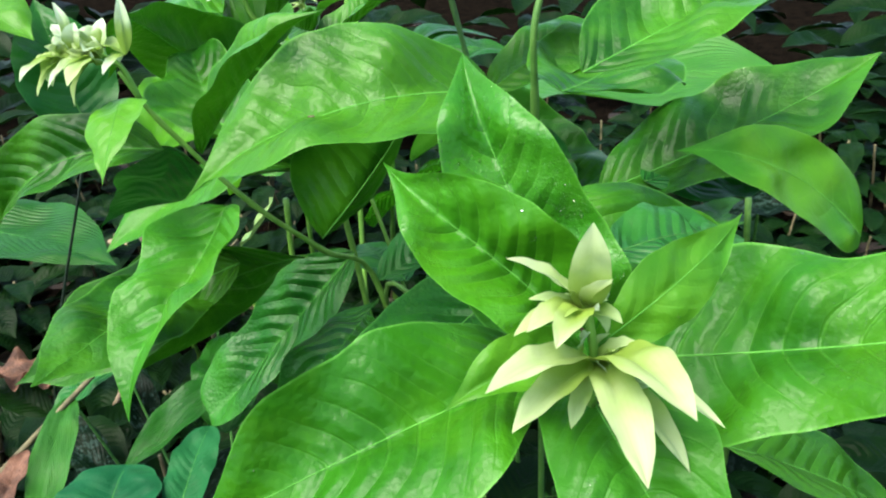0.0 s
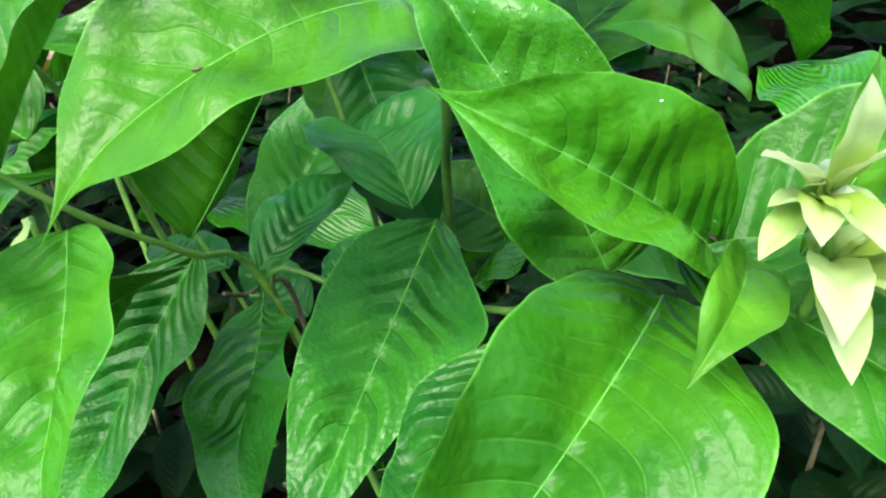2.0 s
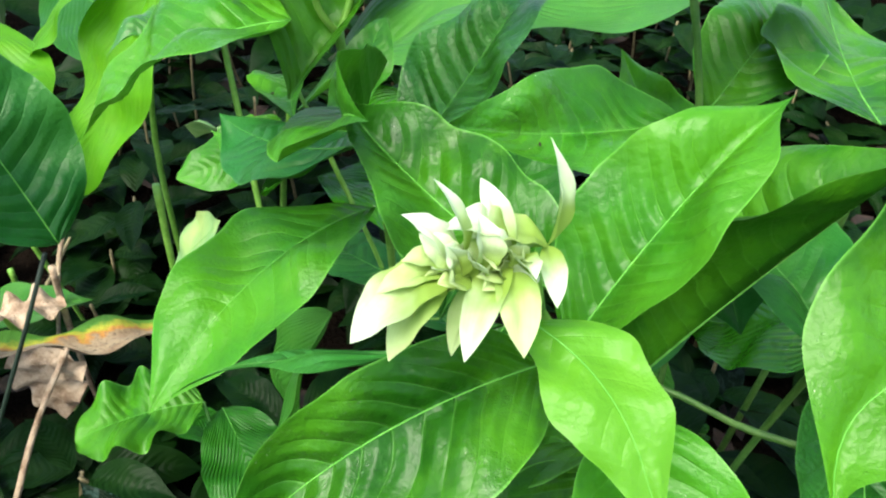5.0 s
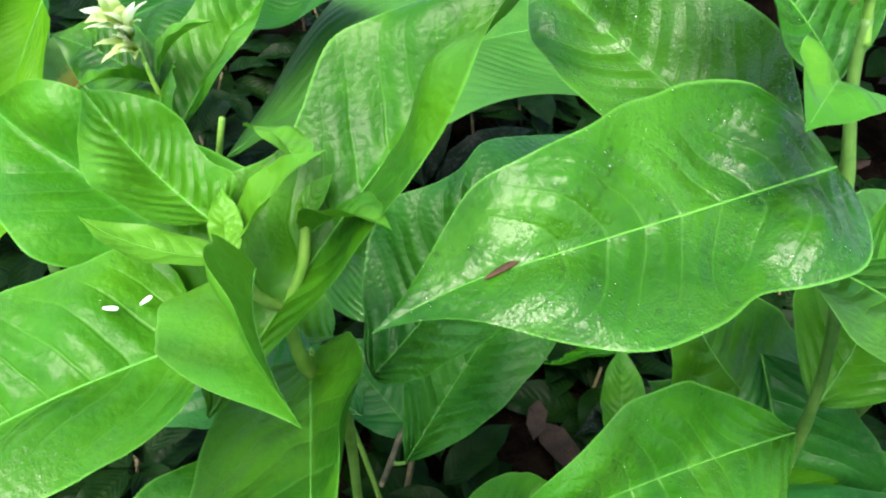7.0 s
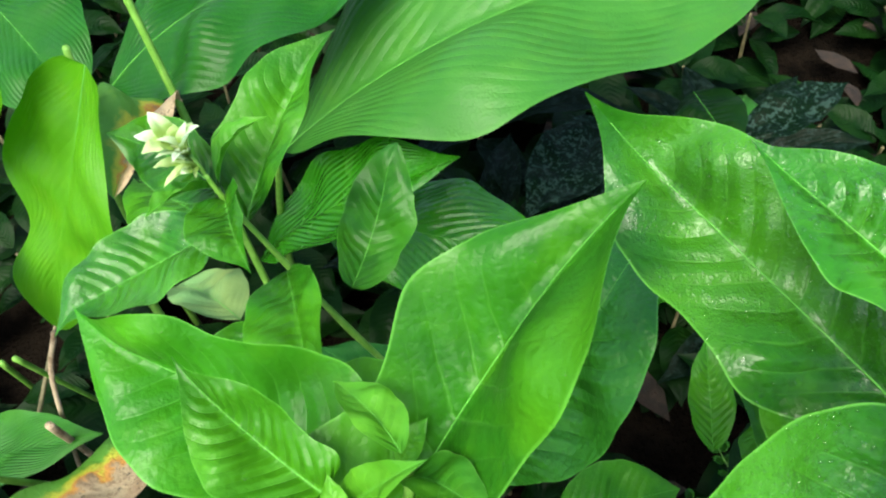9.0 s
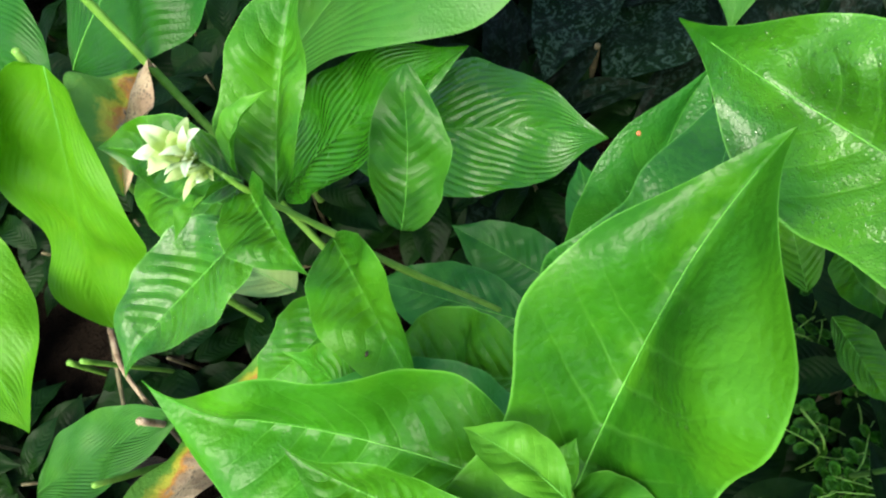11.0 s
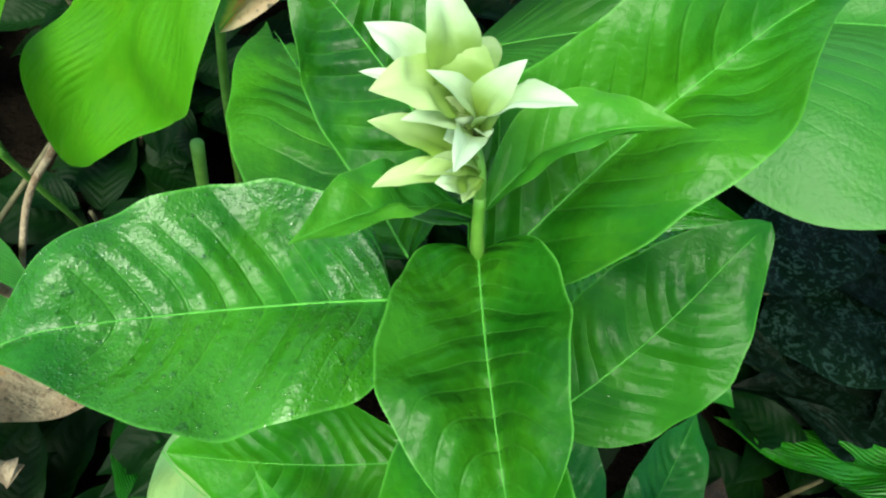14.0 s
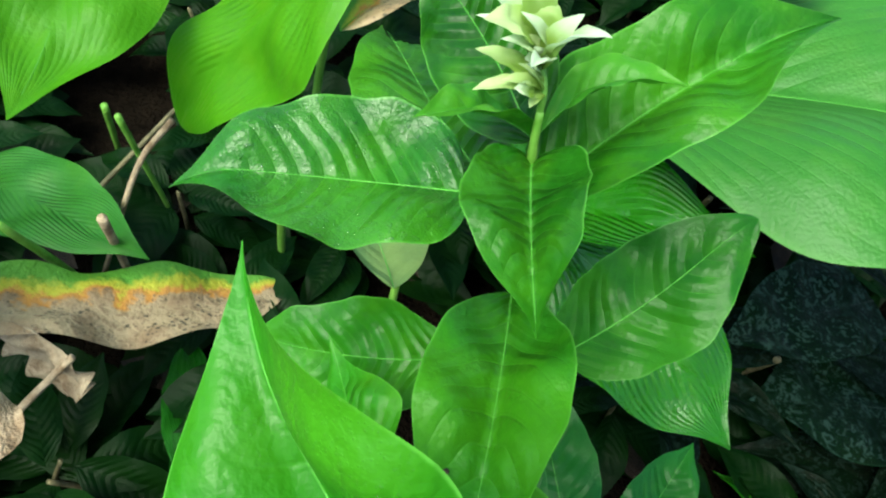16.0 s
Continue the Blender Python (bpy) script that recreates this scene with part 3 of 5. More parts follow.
leaf(shrub, MATURE, (-0.1236, 0.348, 0.6112), (-0.0524, 0.3541, 0.6864), 0.0043, -0.0011, 0.0284, 4.2, 32.8, droop=0.0124, twist=-11, shape=(0.7, 0.96, 0.82), hook=0.004, left=(-0.03, 0.01, -0.02), right=(-0.05, 0.01, -0.05))
leaf(shrub, MATURE, (-0.1152, 0.3769, 0.6091), (-0.1637, 0.4715, 0.6523), -0.0038, -0.0026, 0.0339, -13.7, 30, droop=0.0311, twist=-2.5, shape=(0.44, 1.02, 0.42), hook=-0.0225, left=(0.12, -0.04, -0.08), right=(-0.14, 0.02, -0.04))
leaf(shrub, MATURE, (-0.0687, 0.3683, 0.5467), (0.0087, 0.3397, 0.6608), 0.0004, -0.0057, 0.0534, -36.6, 38.9, twist=-24.7, shape=(0.71, 0.89, 0.42), left=(-0.02, 0.11, 0.18), right=(-0.04, -0.06, 0.05))
leaf(shrub, WET, (-0.1094, 0.3292, 0.5882), (-0.1388, 0.2172, 0.5523), -0.0023, -0.0027, 0.0305, 10.3, 26.5, droop=0.0357, twist=-12.2, shape=(0.61, 0.97, 0.39), hook=0.0019, left=(-0.04, -0.06, 0.05), right=(0.05, 0.08, 0.09))
leaf(shrub, MATURE, (-0.1115, 0.3375, 0.5489), (-0.2367, 0.3035, 0.4921), 0.0113, -0.0012, 0.0307, -37.5, 15.2, droop=-0.0127, twist=8.7, shape=(0.65, 1.04, 0.53), hook=-0.0021, left=(-0.06, 0.01, -0.03), right=(-0.07, 0.05, 0.04))
leaf(shrub, MATURE, (-0.14, 0.354, 0.537), (-0.173, 0.225, 0.553), 0.0028, -0.0001, 0.0318, -11, 1, droop=-0.0017, twist=3)
leaf(shrub, MATURE, (-0.0747, 0.3474, 0.5453), (-0.1981, 0.3591, 0.4637), 0.0157, -0.003, 0.0513, 46.1, 13.1, droop=0.0069, twist=-34.6, shape=(0.88, 0.87, 0.4), hook=-0.0008, left=(0.05, 0.05, 0.04), right=(-0.11, -0.05, -0.11))
leaf(shrub, DEEP, (-0.042, 0.4001, 0.482), (-0.0974, 0.279, 0.4629), 0.0066, -0.0121, 0.0382, 27.7, 16, droop=0.0403, twist=-11.8, shape=(1.2, 0.58, 0.28), hook=0.0011, left=(-0.31, -0.03, -0.3), right=(0.31, -0.03, 0.1))
leaf(shrub, DEEP, (-0.0674, 0.4775, 0.4777), (-0.1954, 0.444, 0.3402), -0.0068, 0.0071, 0.0393, -28, 23.2, droop=-0.009, twist=-12, shape=(0.54, 0.35, 0), hook=-0.0099, left=(0.24, 0.18, 0.1), right=(0.1, 0.08, -0.04))
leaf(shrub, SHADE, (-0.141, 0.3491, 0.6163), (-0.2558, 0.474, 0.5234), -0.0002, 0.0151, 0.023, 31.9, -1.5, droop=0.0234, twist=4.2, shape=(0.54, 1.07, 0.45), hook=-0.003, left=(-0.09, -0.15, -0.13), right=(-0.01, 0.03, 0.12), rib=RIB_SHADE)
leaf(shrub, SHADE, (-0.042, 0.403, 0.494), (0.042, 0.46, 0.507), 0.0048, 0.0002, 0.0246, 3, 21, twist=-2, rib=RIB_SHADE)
bract(head, BRACT, (-0.1463, 0.3371, 0.6681), (-0.1455, 0.343, 0.6964), 0.0036, 35, 36, 0.003, (0.8, 1.15, 0.3))
bract(head, BRACT, (-0.1585, 0.3357, 0.6686), (-0.1595, 0.3507, 0.6837), 0.0033, 0, 18, 0.002)
bract(head, BRACT, (-0.1721, 0.3364, 0.6686), (-0.1766, 0.3406, 0.6938), 0.0025, 0, 24, 0.004)
bract(head, BRACT, (-0.1721, 0.3364, 0.6686), (-0.1827, 0.3452, 0.6826), 0.0038, 0, 20, 0.003)
bract(head, BRACT, (-0.1585, 0.3357, 0.6686), (-0.1739, 0.342, 0.6779), 0.0057, 0, 20, 0.006)
bract(head, BRACT, (-0.1721, 0.3364, 0.6686), (-0.2006, 0.3338, 0.6577), 0.0067, 0, 16, 0.004)
bract(head, BRACT_GREEN, (-0.1721, 0.3364, 0.6686), (-0.1923, 0.331, 0.6507), 0.0046, 0, 20, 0.003)
bract(head, BRACT, (-0.1585, 0.3357, 0.6686), (-0.1785, 0.3177, 0.658), 0.004, 0, 24, 0.004)
bract(head, BRACT_GREEN, (-0.1585, 0.3357, 0.6686), (-0.1753, 0.3312, 0.645), 0.0037, 0, 24, 0.004)
bract(head, BRACT_GREEN, (-0.1585, 0.3357, 0.6686), (-0.1661, 0.3121, 0.6598), 0.0045, 0, 20, 0.003)
bract(head, BRACT, (-0.1463, 0.3371, 0.6681), (-0.1524, 0.3209, 0.6626), 0.0028, 0, 20, 0.002)
bract(head, BRACT_GREEN, (-0.1721, 0.3364, 0.6686), (-0.1922, 0.3381, 0.667), 0.0038, 0, 20, 0.002)
bract(head, BRACT_GREEN, (-0.1721, 0.3364, 0.6686), (-0.1844, 0.3411, 0.6721), 0.004, 0, 20, 0.002)
bract(head, BRACT, (-0.1585, 0.3357, 0.6686), (-0.1756, 0.3371, 0.6654), 0.0044, 0, 22, 0.004)
bract(head, BRACT_GREEN, (-0.1721, 0.3364, 0.6686), (-0.1884, 0.3404, 0.6534), 0.0067, 0, 20, 0.004)
bract(head, BRACT_GREEN, (-0.1463, 0.3371, 0.6681), (-0.1659, 0.3434, 0.6713), 0.0054, 0, 20, 0.003)
bract(head, BRACT_GREEN, (-0.1585, 0.3357, 0.6686), (-0.1806, 0.3416, 0.6583), 0.0055, 0, 22, 0.003)
bract(head, BRACT_GREEN, (-0.1463, 0.3371, 0.6681), (-0.1546, 0.3445, 0.6618), 0.0038, 0, 24, 0.002)


shrub = thing("flowering_shrub", "leafy green shrub stem with large drooping leaves", "shrub", "flowering shrubs")
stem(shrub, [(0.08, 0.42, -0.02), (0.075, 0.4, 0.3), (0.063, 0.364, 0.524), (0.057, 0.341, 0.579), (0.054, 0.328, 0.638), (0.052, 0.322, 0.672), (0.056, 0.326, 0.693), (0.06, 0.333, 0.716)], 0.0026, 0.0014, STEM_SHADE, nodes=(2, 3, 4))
leaf(shrub, WET, (0.0344, 0.3184, 0.6455), (-0.1121, 0.2843, 0.6142), 0.0244, -0.0033, 0.0448, -26.2, 20.4, droop=-0.0333, twist=-20.1, shape=(0.58, 1.11, 0.9), hook=0.0457, left=(-0.09, 0.15, 0.02), right=(-0.19, -0.02, -0.08))
leaf(shrub, MATURE, (0.06, 0.326, 0.585), (0.173, 0.274, 0.478), 0.0234, -0.0049, 0.0493, 28, -6, droop=0.0065, twist=12)
leaf(shrub, DEEP, (0.0458, 0.3411, 0.5296), (-0.0803, 0.2206, 0.483), 0.0052, -0.0013, 0.0363, -11.3, 17.1, droop=0.0012, twist=-2.5, shape=(0.84, 1.31, 0.4), hook=-0.0009, left=(0.1, -0.07, -0.12), right=(0.03, 0.06, 0.04))
leaf(shrub, MATURE, (0.0756, 0.3215, 0.6532), (0.1918, 0.3826, 0.6868), 0.0027, 0.0012, 0.039, 11.5, 18.2, twist=9.5, shape=(0.79, 0.99, 0.42), right=(0.03, 0.08, 0.06))
leaf(shrub, MATURE, (0.1, 0.3762, 0.566), (0.2631, 0.395, 0.6366), -0.0016, 0.0039, 0.0445, 11.7, 13.2, droop=-0.0048, twist=-1.2, shape=(0.76, 0.93, 0.44), hook=0.0002, left=(-0.01, 0.02, 0.02))
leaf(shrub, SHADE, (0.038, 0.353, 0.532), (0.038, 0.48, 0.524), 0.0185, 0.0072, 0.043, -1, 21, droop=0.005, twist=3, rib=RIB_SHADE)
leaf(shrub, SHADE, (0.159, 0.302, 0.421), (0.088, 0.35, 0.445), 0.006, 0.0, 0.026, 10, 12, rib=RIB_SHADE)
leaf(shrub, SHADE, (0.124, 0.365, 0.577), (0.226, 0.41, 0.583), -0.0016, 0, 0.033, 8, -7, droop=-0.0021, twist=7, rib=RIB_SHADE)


shrub = thing("flowering_shrub", "leafy green shrub shoot with a tuft of unopened young leaves", "shrub", "flowering shrubs")
stem(shrub, [(-0.05, 0.66, -0.02), (-0.08, 0.63, 0.3), (-0.1, 0.6, 0.5), (-0.127, 0.57, 0.6), (-0.132, 0.569, 0.636)], 0.0034, 0.0024, nodes=(2, 3, 4))
stem(shrub, [(-0.132, 0.569, 0.634), (-0.124, 0.571, 0.65), (-0.121, 0.573, 0.669)], 0.002, 0.0018)
stem(shrub, [(-0.132, 0.569, 0.634), (-0.142, 0.566, 0.65), (-0.146, 0.565, 0.673)], 0.002, 0.0016)
leaf(shrub, WET, (-0.1591, 0.5519, 0.6516), (-0.2676, 0.5701, 0.5924), 0.0206, -0.01, 0.0439, -0.5, 17.3, droop=-0.013, twist=-5.7, shape=(0.35, 1.29, 0.39), hook=0.0107, left=(-0.03, -0.16, 0.03), right=(-0.14, 0.04, -0.02))
leaf(shrub, MATURE, (-0.1651, 0.5544, 0.6099), (-0.0249, 0.594, 0.7334), -0.0025, -0.0066, 0.0443, 1.4, 38.4, droop=-0.0026, twist=39.1, shape=(0.96, 0.83, 0.56), hook=-0.0081, left=(0.34, 0.28, 0.2), right=(-0.44, 0.02, -0.16))
leaf(shrub, DEEP, (-0.0806, 0.6109, 0.5137), (0.0265, 0.6274, 0.6357), 0.0071, 0.01, 0.0468, -4.7, 19.1, droop=0.0924, twist=-4.7, shape=(0.59, 0.4, 0.65), hook=0.0357, left=(0.22, -0.12, -0.06), right=(0.06, -0.06, 0))
leaf(shrub, YOUNG, (-0.142, 0.556, 0.67), (-0.151, 0.489, 0.689), 0.0045, 0.0008, 0.0238, 51, 58, droop=0.0012, twist=3)
leaf(shrub, WET, (-0.1479, 0.5783, 0.671), (-0.1737, 0.6362, 0.6938), -0.0032, -0.0021, 0.0225, -18, 38.1, droop=0.0064, twist=30.8, shape=(0.35, 1.1, 0.4), hook=-0.0009, left=(-0, -0.11, 0.03), right=(-0.24, -0.09, -0))
leaf(shrub, MATURE, (-0.1325, 0.5892, 0.616), (-0.217, 0.6992, 0.664), -0.0114, 0.0041, 0.0429, -18, 34.1, droop=0.0263, twist=67.9, shape=(0.59, 1.16, 0.42), hook=-0.0179, left=(-0.22, -0.11, -0.04), right=(-0.24, 0.22, -0.12))
leaf(shrub, YOUNG, (-0.148, 0.557, 0.675), (-0.183, 0.583, 0.681), -0.0009, -0.0033, 0.0075, 8, 12, droop=-0.0013, twist=7)
leaf(shrub, YOUNG, (-0.143, 0.574, 0.661), (-0.119, 0.561, 0.703), 0.004, 0.0006, 0.0082, 17, 28, droop=0.0044, twist=9)
leaf(shrub, YOUNG, (-0.122, 0.57, 0.691), (-0.13, 0.605, 0.685), 0.0022, 0.0009, 0.0096, 25, 18, twist=-3)
leaf(shrub, YOUNG, (-0.121, 0.573, 0.66), (-0.108, 0.538, 0.689), 0.0049, -0.0003, 0.0106, -12, 27, droop=0.0022, twist=-4)
leaf(shrub, YOUNG, (-0.148, 0.562, 0.67), (-0.144, 0.579, 0.683), 0.0009, 0, 0.005, 0, 14)
leaf(shrub, YOUNG, (-0.123, 0.577, 0.662), (-0.108, 0.582, 0.676), 0.0008, 0, 0.0048, 0, 14)
leaf(shrub, MATURE, (-0.1207, 0.5837, 0.5817), (-0.1796, 0.4083, 0.6876), -0.0107, 0.0089, 0.0409, 39.1, 29.9, droop=0.0309, twist=-50.2, shape=(0.53, 0.99, 0.46), hook=0.0002, left=(-0.04, 0, 0), right=(-0.04, 0.03, -0.01))
leaf(shrub, SHADE, (-0.125, 0.598, 0.548), (-0.186, 0.718, 0.521), -0.0081, -0.0029, 0.0428, -3, -8, droop=-0.0079, twist=12)
leaf(shrub, MATURE, (-0.1132, 0.5895, 0.5034), (-0.2716, 0.4924, 0.4808), 0.0208, 0.0005, 0.0444, 5.3, 13, droop=0.0039, twist=40.1, shape=(0.64, 0.81, 0.44), left=(-0.04, -0.03, -0.01), right=(0.02, 0.04, -0.01))


shrub = thing("flowering_shrub", "tall green shrub stem with broad dew-wet leaves", "shrub", "flowering shrubs")
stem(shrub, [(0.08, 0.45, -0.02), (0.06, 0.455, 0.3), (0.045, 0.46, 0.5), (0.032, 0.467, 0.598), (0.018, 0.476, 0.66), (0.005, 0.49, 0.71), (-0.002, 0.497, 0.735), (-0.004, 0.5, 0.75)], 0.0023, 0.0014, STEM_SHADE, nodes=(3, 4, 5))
head = part("flower_head", tube(bowed([(-0.003, 0.498, 0.744), (-0.004, 0.5, 0.75), (-0.005, 0.502, 0.757)]), np.linspace(0.0013, 0.0012, 13), 8), STEM, shrub, "unopened pale green bract cluster")
calyx(head, (-0.005, 0.502, 0.755), (-0.2, -0.1, 0.8), 16, 7)
leaf(shrub, DEWY, (-0.0026, 0.4894, 0.7134), (-0.1305, 0.5014, 0.703), 0.0036, -0.0013, 0.033, -22.9, 19.4, droop=0.0124, twist=5, shape=(0.65, 1.19, 0.32), hook=0.0067, left=(-0.08, 0.02, 0.12), right=(-0.12, 0.12, -0.07))
leaf(shrub, DEWY, (0.0213, 0.4652, 0.6038), (-0.1255, 0.4662, 0.6337), -0.0123, 0.0007, 0.0315, -31.1, 29.1, droop=-0.0052, twist=32.6, shape=(1, 1.4, 0.36), hook=0.011, left=(0.27, -0.15, 0.01), right=(0.04, -0.04, 0.01))
leaf(shrub, MATURE, (0.017, 0.485, 0.672), (-0.02, 0.388, 0.695), 0.0076, -0.0016, 0.029, 11, 21, twist=-3)
leaf(shrub, WET, (0.039, 0.47, 0.603), (0.154, 0.53, 0.626), 0.0157, 0.0007, 0.033, 14, 4, droop=-0.0008, twist=-17)
leaf(shrub, DEWY, (0.0138, 0.5048, 0.6868), (-0.0033, 0.6373, 0.709), 0.0004, 0.0006, 0.0367, -33.1, 27.8, droop=-0.0554, twist=-8.4, shape=(0.8, 1.05, 0.4), hook=-0.0032, left=(-0.02, 0.13, 0.06), right=(-0.05, 0.06, -0.02))
leaf(shrub, DEWY, (0.0188, 0.5112, 0.7227), (-0.0038, 0.5778, 0.7489), 0.0167, -0.0085, 0.0257, -15.6, 29.2, droop=-0.0103, twist=4.7, shape=(0.37, 1.01, 0.42), hook=0.003, left=(-0.01, 0.08, 0.25), right=(0.01, 0, -0.04))
leaf(shrub, YOUNG, (-0.015, 0.493, 0.739), (-0.051, 0.475, 0.746), 0.0041, 0.0013, 0.0116, -18, 16, droop=0.0008, twist=4)
leaf(shrub, MATURE, (0.0971, 0.4591, 0.5244), (0.0557, 0.5651, 0.6011), -0.0266, 0.0013, 0.0523, -3.5, 8.5, droop=0.0081, twist=2.3, shape=(0.54, 0.98, 0.31), hook=0.0043, left=(0.03, 0, -0.05), right=(0.1, 0.02, 0.06))
leaf(shrub, WET, (0.013, 0.479, 0.672), (0.125, 0.483, 0.666), 0.0052, 0.0022, 0.0233, 27, 21, twist=5)
leaf(shrub, SHADE, (0.071, 0.511, 0.569), (0.08, 0.43, 0.455), 0.0059, 0.0021, 0.042, 24, 21, twist=-4)
leaf(shrub, WET, (0.08, 0.404, 0.621), (0.164, 0.522, 0.634), -0.0069, 0.0027, 0.052, 12, 8, droop=-0.0041, twist=-23)


shrub = thing("flowering_shrub", "leafy green shrub shoot with a cream bract cluster and wet leaves", "shrub", "flowering shrubs")
stem(shrub, [(0.0, 0.7, -0.02), (-0.045, 0.735, 0.26), (-0.098, 0.763, 0.451), (-0.118, 0.784, 0.519), (-0.135, 0.793, 0.587), (-0.139, 0.7975, 0.609)], 0.0028, 0.0013, nodes=(2, 3, 4))
head = part("flower_head", tube(bowed([(-0.1385, 0.797, 0.605), (-0.1402, 0.7992, 0.6159), (-0.1422, 0.8044, 0.6195), (-0.1462, 0.8077, 0.6245)]), np.linspace(0.0012, 0.0012, 19), 8), STEM, shrub, "cream and pale green bract cluster")
calyx(head, (-0.1425, 0.8044, 0.62), (-0.2, 0.1, 0.7), 7, 5, 0.006, 0.011)
calyx(head, (-0.1402, 0.7992, 0.6159), (-0.5, 0.1, 0.3), 6, 6, 0.005, 0.01)
leaf(shrub, DEWY, (-0.1534, 0.7899, 0.5707), (-0.2538, 0.7814, 0.5688), -0.0044, 0.0034, 0.0342, -0.3, 19.4, droop=0.028, shape=(0.41, 0.96, 0.6), hook=0.0009, left=(0.02, -0.09, 0.02), right=(-0.11, 0.03, -0.03))
leaf(shrub, MATURE, (-0.1352, 0.794, 0.5886), (-0.1398, 0.7202, 0.6088), 0.0031, 0.0007, 0.0262, 20.5, 40.4, twist=-15.7, shape=(0.47, 1.05, 0.63), left=(-0.22, 0.06, -0.08), right=(-0.13, -0.07, 0))
leaf(shrub, SLEEK, (-0.0828, 0.7794, 0.4695), (-0.015, 0.8325, 0.5368), -0.0021, 0.004, 0.0294, -10.7, -0.7, droop=0.0098, twist=-36.6, shape=(0.41, 0.62, 0.21), hook=-0.0045, left=(0.06, -0.03, 0.02), right=(0.04, -0.06, 0.04))
leaf(shrub, MATURE, (-0.131, 0.7952, 0.5604), (-0.0328, 0.8608, 0.6242), 0.0029, -0.0035, 0.0335, -2.1, 36.9, droop=0.006, twist=4.1, shape=(0.89, 0.99, 0.32), hook=-0.0072, left=(0.09, 0.09, 0.01), right=(0.13, -0.06, 0.11))
leaf(shrub, MATURE, (-0.135, 0.803, 0.588), (-0.182, 0.887, 0.589), -0.0007, 0.004, 0.0242, -44, 2, droop=-0.0035, twist=15)
leaf(shrub, MATURE, (-0.148, 0.804, 0.565), (-0.193, 0.956, 0.493), -0.0089, 0.0024, 0.0362, -7, 7, droop=0.0105, twist=-24, notch=lambda v, a: v > 0.88 - 0.09 * abs(a + 0.35) and a > -0.3)
leaf(shrub, YOUNG, (-0.136, 0.802, 0.591), (-0.178, 0.788, 0.605), 0.0054, 0.0005, 0.0119, 29, 29, droop=-0.0008, twist=35)
leaf(shrub, YOUNG, (-0.134, 0.802, 0.595), (-0.094, 0.807, 0.622), 0.0073, -0.0029, 0.0119, -18, 31, twist=11)
leaf(shrub, MATURE, (-0.1198, 0.7853, 0.5135), (-0.1452, 0.6543, 0.5443), 0.0047, -0.0026, 0.0325, 18.3, 37.3, droop=0.0057, twist=-2.4, shape=(0.9, 1.13, 0.4), hook=0.0013, left=(0.06, -0.03, 0.02))
leaf(shrub, MATURE, (-0.1339, 0.7637, 0.4866), (-0.2277, 0.779, 0.4397), -0.0049, -0.0056, 0.0268, -35, 3.5, droop=-0.0003, twist=5.5, shape=(0.61, 0.62, 0.35), hook=-0.0003, right=(0.03, -0.05, -0.06))
leaf(shrub, WET, (-0.1694, 0.6743, 0.5053), (-0.1898, 0.7639, 0.4776), 0.0014, 0.0059, 0.0226, -44.7, 0.3, droop=-0.018, twist=4, shape=(0.69, 1.18, 0.49), hook=-0.0116, left=(0.02, -0.01, -0.01), right=(-0.05, -0.12, 0.16))
leaf(shrub, MATURE, (-0.094, 0.634, 0.526), (-0.159, 0.728, 0.444), 0.0035, -0.0018, 0.0409, 0, 13, twist=8)
leaf(shrub, SHADE, (-0.045, 0.712, 0.31), (-0.118, 0.856, 0.288), 0.0094, -0.0014, 0.0355, -2, 2, twist=-3)
bract(head, BRACT, (-0.1462, 0.8077, 0.6245), (-0.1516, 0.8246, 0.6413), 0.0045, 0, 14, 0.003)
bract(head, BRACT, (-0.1462, 0.8077, 0.6245), (-0.1639, 0.8204, 0.633), 0.0043, 0, 16, 0.003)
bract(head, BRACT, (-0.1462, 0.8077, 0.6245), (-0.1644, 0.8163, 0.6241), 0.002, 0, 20, 0.002)
bract(head, BRACT_GREEN, (-0.1462, 0.8077, 0.6245), (-0.1461, 0.8189, 0.6355), 0.0049, 0, 10, 0.003)
bract(head, BRACT_GREEN, (-0.1462, 0.8077, 0.6245), (-0.133, 0.8357, 0.6146), 0.0034, 0, 16, 0.002)
bract(head, BRACT, (-0.1422, 0.8044, 0.6195), (-0.1537, 0.8076, 0.6359), 0.003, 0, 20, 0.004)
bract(head, BRACT, (-0.1422, 0.8044, 0.6195), (-0.1358, 0.8084, 0.6391), 0.0035, 0, 20, 0.003)
bract(head, BRACT, (-0.1422, 0.8044, 0.6195), (-0.1307, 0.7945, 0.6445), 0.0042, 0, 20, 0.004)
bract(head, BRACT, (-0.1422, 0.8044, 0.6195), (-0.1581, 0.7999, 0.6315), 0.0027, 0, 22, 0.003)
bract(head, BRACT_GREEN, (-0.1402, 0.7992, 0.6159), (-0.1624, 0.8102, 0.6167), 0.0034, 0, 18, 0.003)
bract(head, BRACT_GREEN, (-0.1402, 0.7992, 0.6159), (-0.1616, 0.7979, 0.6116), 0.0025, 0, 20, 0.003)
bract(head, BRACT_GREEN, (-0.1402, 0.7992, 0.6159), (-0.1545, 0.7962, 0.6198), 0.0022, 0, 22, 0.002)
bract(head, BRACT, (-0.1422, 0.8044, 0.6195), (-0.1506, 0.7866, 0.6358), 0.0027, 0, 24, 0.003)
bract(head, BRACT, (-0.1422, 0.8044, 0.6195), (-0.1421, 0.7977, 0.63), 0.0021, 0, 24, 0.001)
bract(head, BRACT_GREEN, (-0.1462, 0.8077, 0.6245), (-0.1635, 0.8053, 0.6325), 0.0054, 0, 12, 0.004)
